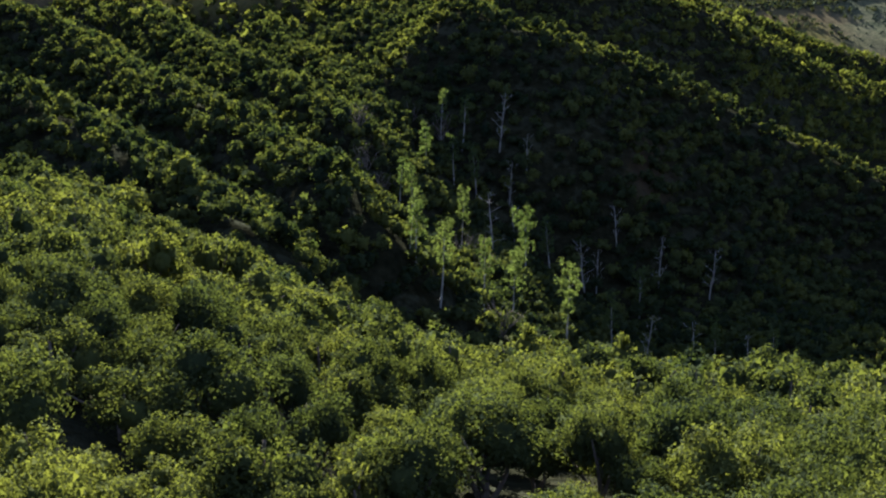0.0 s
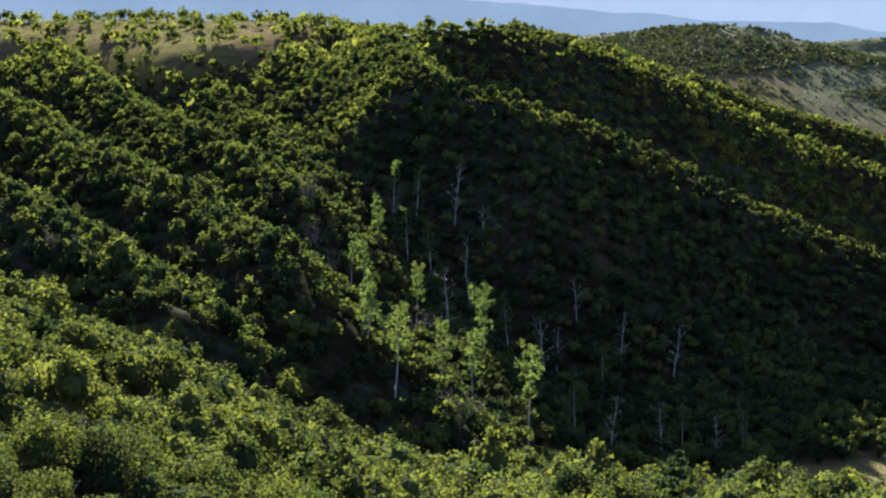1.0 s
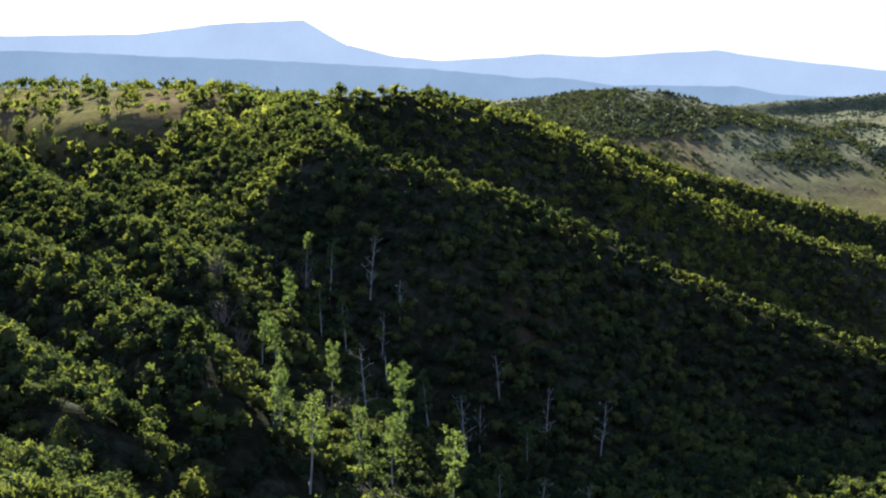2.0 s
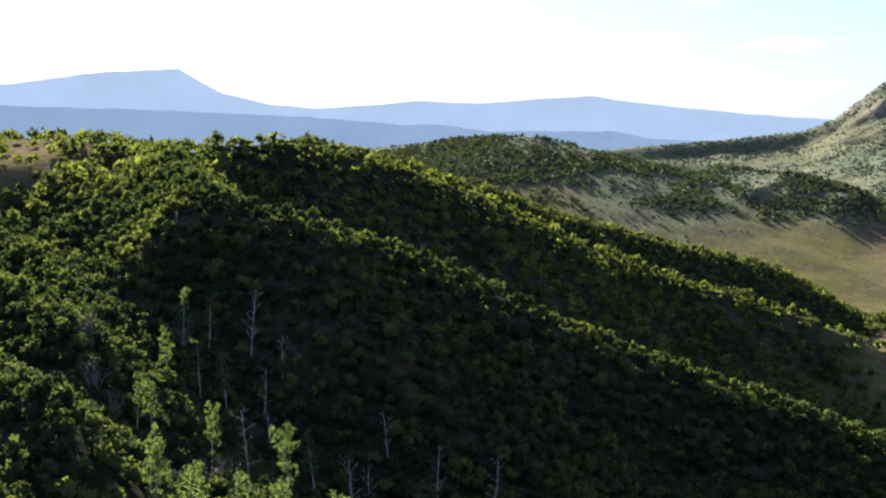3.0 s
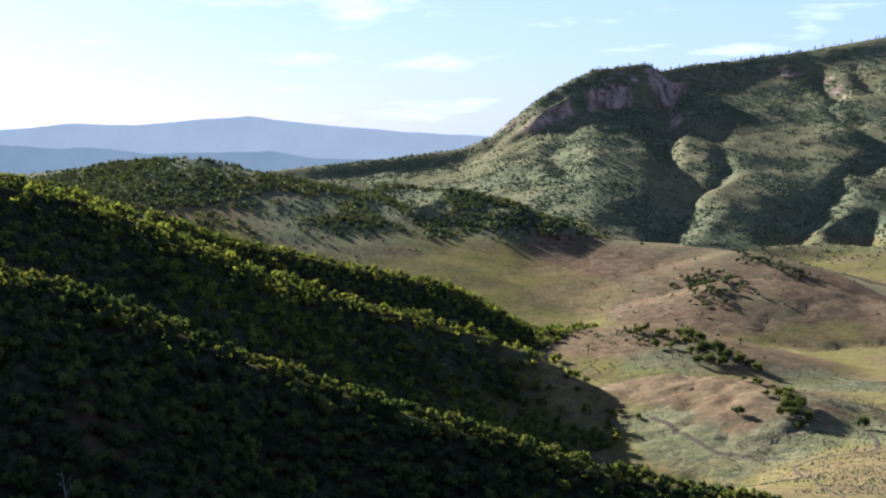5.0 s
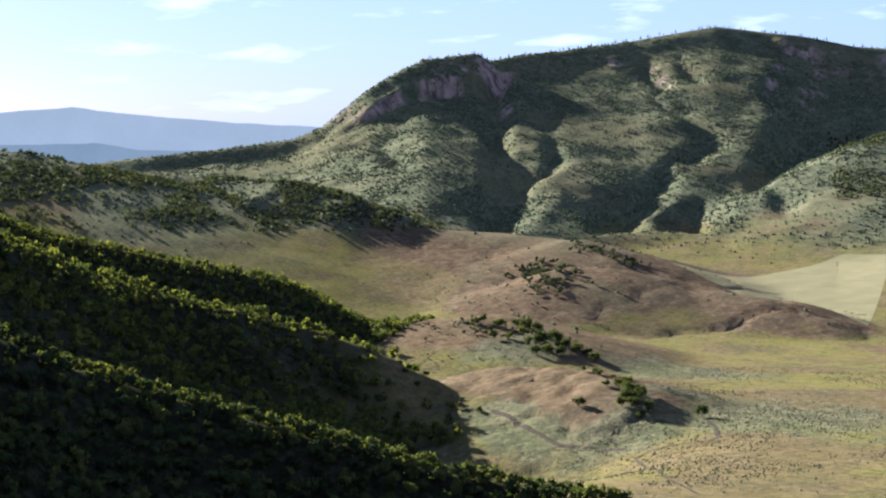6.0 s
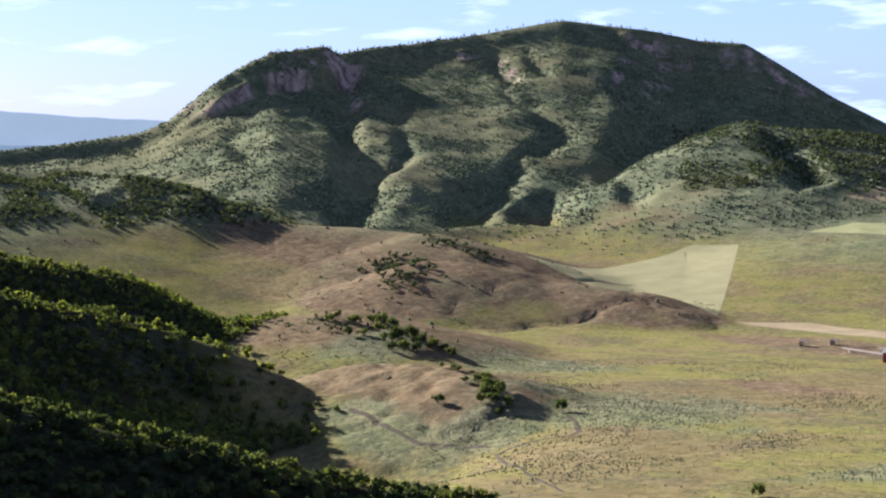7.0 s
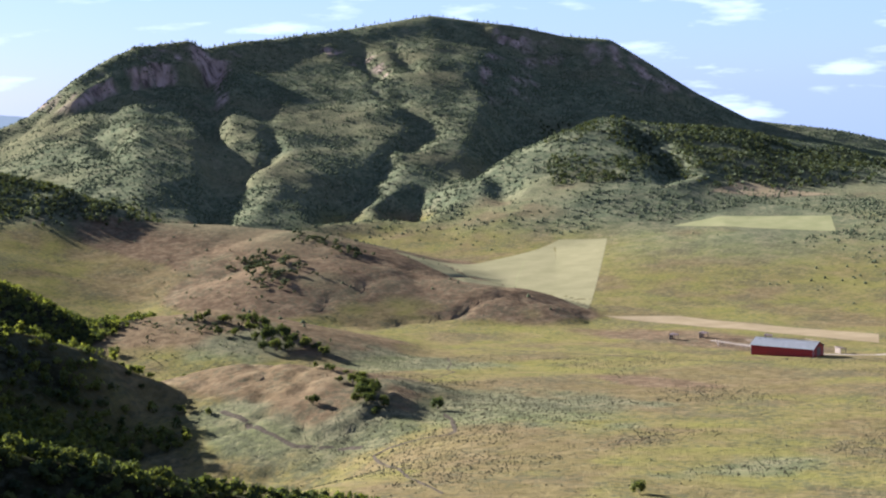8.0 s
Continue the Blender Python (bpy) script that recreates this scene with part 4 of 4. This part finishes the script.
# ---- fields, tracks and creek, draped on the ground ----
def earth_material(name, low, high, scale=0.2):
    m = Nodes(name, 0.95)
    n = m.noise(scale, 6, m.place())
    fine = m.noise(2.0, 3, m.place())
    return m.colour(m.mix(0.3, m.ramp(n, [(0.3, low), (0.7, high)]), m.ramp(fine, [(0.2, (0.5, 0.5, 0.5)), (0.8, (1, 1, 1))]), "MULTIPLY")).bump(fine, 0.1).mat


def field(name, label, corners, material, lift=0.06):
    (ax, ay), (bx, by), (cx, cy), (dx, dy) = corners
    n = 80
    u, v = np.meshgrid(np.linspace(0, 1, n), np.linspace(0, 1, n))
    x = (ax * (1 - u) + bx * u) * (1 - v) + (dx * (1 - u) + cx * u) * v
    y = (ay * (1 - u) + by * u) * (1 - v) + (dy * (1 - u) + cy * u) * v
    z = height(x.ravel(), y.ravel()) + lift
    i, j = np.meshgrid(np.arange(n - 1), np.arange(n - 1), indexing="ij")
    quads = np.stack([i * n + j, i * n + j + 1, (i + 1) * n + j + 1, (i + 1) * n + j], -1).reshape(-1, 4)
    ob = new(name, mesh_of(name, np.stack([x.ravel(), y.ravel(), z], 1), quads, True))
    ob.data.materials.append(material)
    return tagged(ob, label, "field", kind="structure")


def ribbon(name, label, points, width, material, lift=0.12):
    """A narrow strip along the ground, with ragged sides."""
    pts = []
    for a, b in zip(points, points[1:]):
        n = max(2, int(math.hypot(b[0] - a[0], b[1] - a[1]) / 2))
        pts += [(a[0] + (b[0] - a[0]) * k / n, a[1] + (b[1] - a[1]) * k / n) for k in range(n)]
    p = np.array(pts + [points[-1]])
    p += 0.8 * np.stack([fbm(p[:, 0], p[:, 1], 8, 2, 81), fbm(p[:, 0], p[:, 1], 8, 2, 82)], 1)
    d = np.gradient(p, axis=0)
    d /= np.linalg.norm(d, axis=1)[:, None] + 1e-6
    side = np.stack([-d[:, 1], d[:, 0]], 1) * (width * (0.5 + 0.35 * fbm(p[:, 0], p[:, 1], 5, 2, 83)))[:, None]
    rows = [p - side, p, p + side]
    verts = np.concatenate([np.column_stack([q, height(q[:, 0], q[:, 1]) + (lift if k == 1 else -0.02)]) for k, q in enumerate(rows)])
    n = len(p)
    quads = [(k * n + i, k * n + i + 1, (k + 1) * n + i + 1, (k + 1) * n + i) for k in range(2) for i in range(n - 1)]
    ob = new(name, mesh_of(name, verts, quads, True))
    ob.data.materials.append(material)
    return tagged(ob, label, "track", kind="structure")


HAY = earth_material("cut_hay", (0.135, 0.123, 0.062), (0.172, 0.152, 0.080), 0.06)
PALE = earth_material("pale_stubble", (0.140, 0.108, 0.060), (0.185, 0.145, 0.086), 0.08)
GREEN_FIELD = earth_material("green_field", (0.132, 0.132, 0.058), (0.186, 0.174, 0.084), 0.06)
DARK_EARTH = earth_material("dark_earth", (0.031, 0.026, 0.019), (0.075, 0.061, 0.044), 0.6)
DUST = earth_material("dusty_earth", (0.156, 0.126, 0.099), (0.224, 0.187, 0.150), 0.15)
field("hay_field", "pale cut hay field with straight sides", [(590, 850), (592, 668), (801, 863), (780, 893)], HAY)
field("green_field", "pale green hay field below the mountain", [(856, 847), (903, 843), (965, 781), (915, 739)], GREEN_FIELD)
field("dry_field", "pale dry field on a bench below the mountain", [(963, 904), (1015, 915), (1050, 835), (1001, 860)], PALE)
field("stubble_strip", "long pale strip of dry stubble beyond the barn", [(590, 655), (602, 480), (630, 500), (622, 625)], PALE)
ribbon("creek_bed", "narrow dark cut creek bed in the grass", [(242, 391), (248, 391), (255, 387), (261, 381), (265, 383), (268, 387), (275, 397), (283, 411)], 1.7, DARK_EARTH)
ribbon("creek_bed", "faint dark creek line through the grass", [(242, 391), (234, 375), (205, 326), (195, 300)], 1.0, DARK_EARTH)
# the long shadow along this bank is put into the dark strip
ribbon("creek_bed", "dark strip for a cut bank and its shadow below a knoll", [(239, 469), (237, 446), (236, 422), (239, 415), (246, 402)], 2.2, DARK_EARTH)
ribbon("creek_bed", "short dark creek cut in grass", [(405, 562), (388, 539), (373, 523), (367, 511), (353, 502)], 0.7, DARK_EARTH)
ribbon("creek_bed", "dark bank of a shallow creek in grass", [(276, 330), (281, 334), (287, 331), (293, 334), (299, 332), (306, 334)], 0.35, DARK_EARTH)
ribbon("creek_bed", "faint dark creek line across the valley floor", [(444, 595), (459, 545), (475, 498), (484, 471), (490, 440)], 0.9, DARK_EARTH)
ribbon("creek_bed", "thin dark ditch across the knoll", [(277, 615), (287, 600), (300, 585), (307, 578)], 0.5, DARK_EARTH)
ribbon("tractor_track", "faint tractor track curving through cut hay", [(718, 852), (708, 853), (698, 843), (655, 800), (575, 715)], 1.2, GREEN_FIELD)
ribbon("dirt_road", "pale dirt road leading to the barn", [(640, 420), (600, 440), (560, 452), (545, 470), (548, 500), (552, 540)], 5.0, DUST)


# ---- the red barn and its yard ----
def metal_material(name, colour, wear):
    m = Nodes(name, 0.5)
    n = m.noise(0.8, 5, m.place())
    m.bsdf.inputs["Specular IOR Level"].default_value = 0.15
    return m.colour(m.ramp(n, [(0.3, wear), (0.6, colour)])).mat


RED = metal_material("red_siding", (0.27, 0.030, 0.027), (0.21, 0.034, 0.030))
ROOF = metal_material("grey_roof_metal", (0.165, 0.165, 0.165), (0.12, 0.12, 0.118))
RUST = metal_material("rusty_metal", (0.10, 0.066, 0.05), (0.15, 0.11, 0.09))
TRIM = metal_material("white_trim", (0.490, 0.483, 0.462), (0.385, 0.371, 0.350))
WOOD = earth_material("weathered_wood", (0.12, 0.095, 0.075), (0.24, 0.20, 0.165), 3.0)


def box(bm, x0, x1, y0, y1, z0, z1):
    made = bmesh.ops.create_cube(bm, size=1.0)["verts"]
    bmesh.ops.scale(bm, vec=(x1 - x0, y1 - y0, z1 - z0), verts=made)
    bmesh.ops.translate(bm, vec=((x0 + x1) / 2, (y0 + y1) / 2, (z0 + z1) / 2), verts=made)
    return made


def ribbed_wall(length, tall, gable=0.0):
    """Siding along x with upright ribs; with a gable it rises to a peak in the middle."""
    bm = bmesh.new()
    n = int(length / 0.9)
    w = length / n
    for k in range(n):
        a, b = -length / 2 + k * w, -length / 2 + (k + 1) * w
        top = [tall + gable * (1 - abs(2 * e / length)) for e in (a, b)]
        for y0, y1, e0, e1 in ((-0.06, 0.06, a, b), (-0.10, -0.06, a, a + 0.12)):
            t0 = tall + gable * (1 - abs(2 * e0 / length))
            t1 = tall + gable * (1 - abs(2 * e1 / length))
            v = [bm.verts.new(c) for c in ((e0, y0, -1.5), (e1, y0, -1.5), (e1, y1, -1.5), (e0, y1, -1.5), (e0, y0, t0), (e1, y0, t1), (e1, y1, t1), (e0, y1, t0))]
            for f in ((0, 1, 5, 4), (1, 2, 6, 5), (2, 3, 7, 6), (3, 0, 4, 7), (4, 5, 6, 7), (3, 2, 1, 0)):
                bm.faces.new([v[i] for i in f])
    return bm


def barn(length, width, tall, rise):
    base = new("barn")
    for name, data, m in (("front_wall", ribbed_wall(length, tall), pose(0, -width / 2, 0)), ("back_wall", ribbed_wall(length, tall), pose(0, width / 2, 0, 0, 0, 180)),
                          ("gable_wall", ribbed_wall(width - 0.15, tall, rise), pose(length / 2, 0, 0, 0, 0, 90)), ("gable_wall", ribbed_wall(width - 0.15, tall, rise), pose(-length / 2, 0, 0, 0, 0, -90))):
        part(name, data, RED, base).matrix_local = m
    run = math.hypot(width / 2 + 0.5, rise * (1 + 1.0 / width))
    for side in (-1, 1):
        bm = bmesh.new()
        box(bm, -length / 2 - 0.5, length / 2 + 0.5, 0, run, 0.0, 0.08)
        k = -length / 2 - 0.4
        while k < length / 2 + 0.5:
            box(bm, k, k + 0.06, 0, run, 0.08, 0.13)
            k += 0.9
        tilt = math.degrees(math.atan2(rise, width / 2))
        roof = part("roof_panel", bm, ROOF, base)
        roof.matrix_local = pose(0, 0, tall + rise + 0.1, 0, 0, 0 if side > 0 else 180) @ pose(0, 0, 0, -tilt)
    bm = bmesh.new()
    box(bm, -length / 2 - 0.52, length / 2 + 0.52, -0.25, 0.25, tall + rise + 0.16, tall + rise + 0.26)
    part("ridge_cap", bm, ROOF, base)
    for x0 in (-length / 2 - 0.13, length / 2 + 0.01):
        for y0 in (-width / 2 - 0.13, width / 2 + 0.01):
            bm = bmesh.new()
            box(bm, x0, x0 + 0.12, y0, y0 + 0.12, -1.0, tall)
            part("corner_trim", bm, TRIM, base)
    for y0, wide in ((0.0, 4.2),):
        bm = bmesh.new()
        box(bm, length / 2 + 0.12, length / 2 + 0.2, y0 - wide / 2, y0 + wide / 2, 0.1, 3.6)
        for z0 in (0.1, 1.8, 3.45):
            box(bm, length / 2 + 0.2, length / 2 + 0.25, y0 - wide / 2, y0 + wide / 2, z0, z0 + 0.15)
        part("sliding_door", bm, WOOD, base, "weathered brown sliding door")
    return tagged(base, "long red metal barn with a pale grey roof", "barn")


bx, by = 531.0, 478.0
bz = float(height(np.array([521.0]), np.array([468.0]))[0])
barn(28.5, 13, 3.6, 2.4).matrix_world = pose(bx, by, bz - 0.3, 0, 0, -72)


def loafing_shed():
    base = new("loafing_shed")
    for x0 in (-2.2, 2.0):
        for y0 in (-1.4, 1.2):
            bm = bmesh.new()
            box(bm, x0, x0 + 0.2, y0, y0 + 0.2, -0.6, 2.2 if y0 < 0 else 2.5)
            part("post", bm, WOOD, base)
    bm = bmesh.new()
    for k in range(8):
        box(bm, -2.2, 2.2, 1.4, 1.46, 0.3 * k, 0.3 * k + 0.27)
    part("back_wall", bm, WOOD, base)
    bm = bmesh.new()
    box(bm, -2.6, 2.6, -1.9, 1.9, 0, 0.12)
    for k in range(6):
        box(bm, -2.6 + k * 1.02, -2.52 + k * 1.02, -1.9, 1.9, 0.12, 0.17)
    part("roof", bm, RUST, base, "rusty flat metal roof").matrix_local = pose(0, 0, 2.45, 6)
    return tagged(base, "small wooden loafing shed with rusty roof", "shed", "sheds by the barn")


shed = loafing_shed()
SHEDS = [(541, 555, 20), (557, 550, 15), (572, 522, 30), (556, 468, 70)]
for k, (px, py, turn) in enumerate(SHEDS):
    m = pose(px, py, float(height(np.array([px]), np.array([py]))[0]), 0, 0, turn)
    if k == 0:
        shed.matrix_world = m
    else:
        copy_thing(shed, m)


def corral(points, height_m):
    """A pole fence: posts and three rails along a line."""
    base = new("corral_fence")
    p = [Vector((a, b, float(height(np.array([a]), np.array([b]))[0]))) for a, b in points]
    for a, b in zip(p, p[1:]):
        n = max(1, round((b - a).length / 3))
        for k in range(n):
            q = a.lerp(b, k / n)
            part("post", mesh_of("post", *tubes([[(q + Vector((0, 0, -0.4)), 0.09), (q + Vector((0, 0, height_m + 0.15)), 0.08)]], 6), True), WOOD, base)
        for z in (0.45, 0.9, 1.35):
            part("rail", mesh_of("rail", *tubes([[(a + Vector((0, 0, z)), 0.06), (b + Vector((0, 0, z)), 0.06)]], 5), True), WOOD, base)
    return tagged(base, "weathered pole corral fence in a bare yard", "fence")


corral([(541, 505), (556, 512), (562, 528), (548, 534), (536, 522), (541, 505)], 1.5)
corral([(560, 500), (575, 494), (582, 508), (568, 515), (560, 500)], 1.5)

# ---- small conifers along the mountain's skyline ----
def skyline_trees():
    t = rng.uniform(0, 1, 190)
    line = np.array([(MOUNT_EYE[0] + r * math.sin(radians(a)), MOUNT_EYE[1] + r * math.cos(radians(a)), z) for a, r, z in CREST[8:17]])
    k = np.minimum((t * (len(line) - 1)).astype(int), len(line) - 2)
    f = (t * (len(line) - 1) - k)[:, None]
    p = line[k] * (1 - f) + line[k + 1] * f
    x, y = p[:, 0] + rng.normal(0, 9, len(p)), p[:, 1] + rng.normal(0, 9, len(p))
    tall = [crown_of([(0, 0, 0.2, 0.6), (0, 0, 0.9, 0.45), (0, 0, 1.5, 0.3), (0, 0, 2.0, 0.18)], 26, 0.3, rng) for _ in range(5)]
    thicket("ridge_conifers", "small dark conifers along the mountain skyline", "conifer", x, y, rng.uniform(0.9, 1.9, len(x)), tall, SCRUB, rng)


skyline_trees()
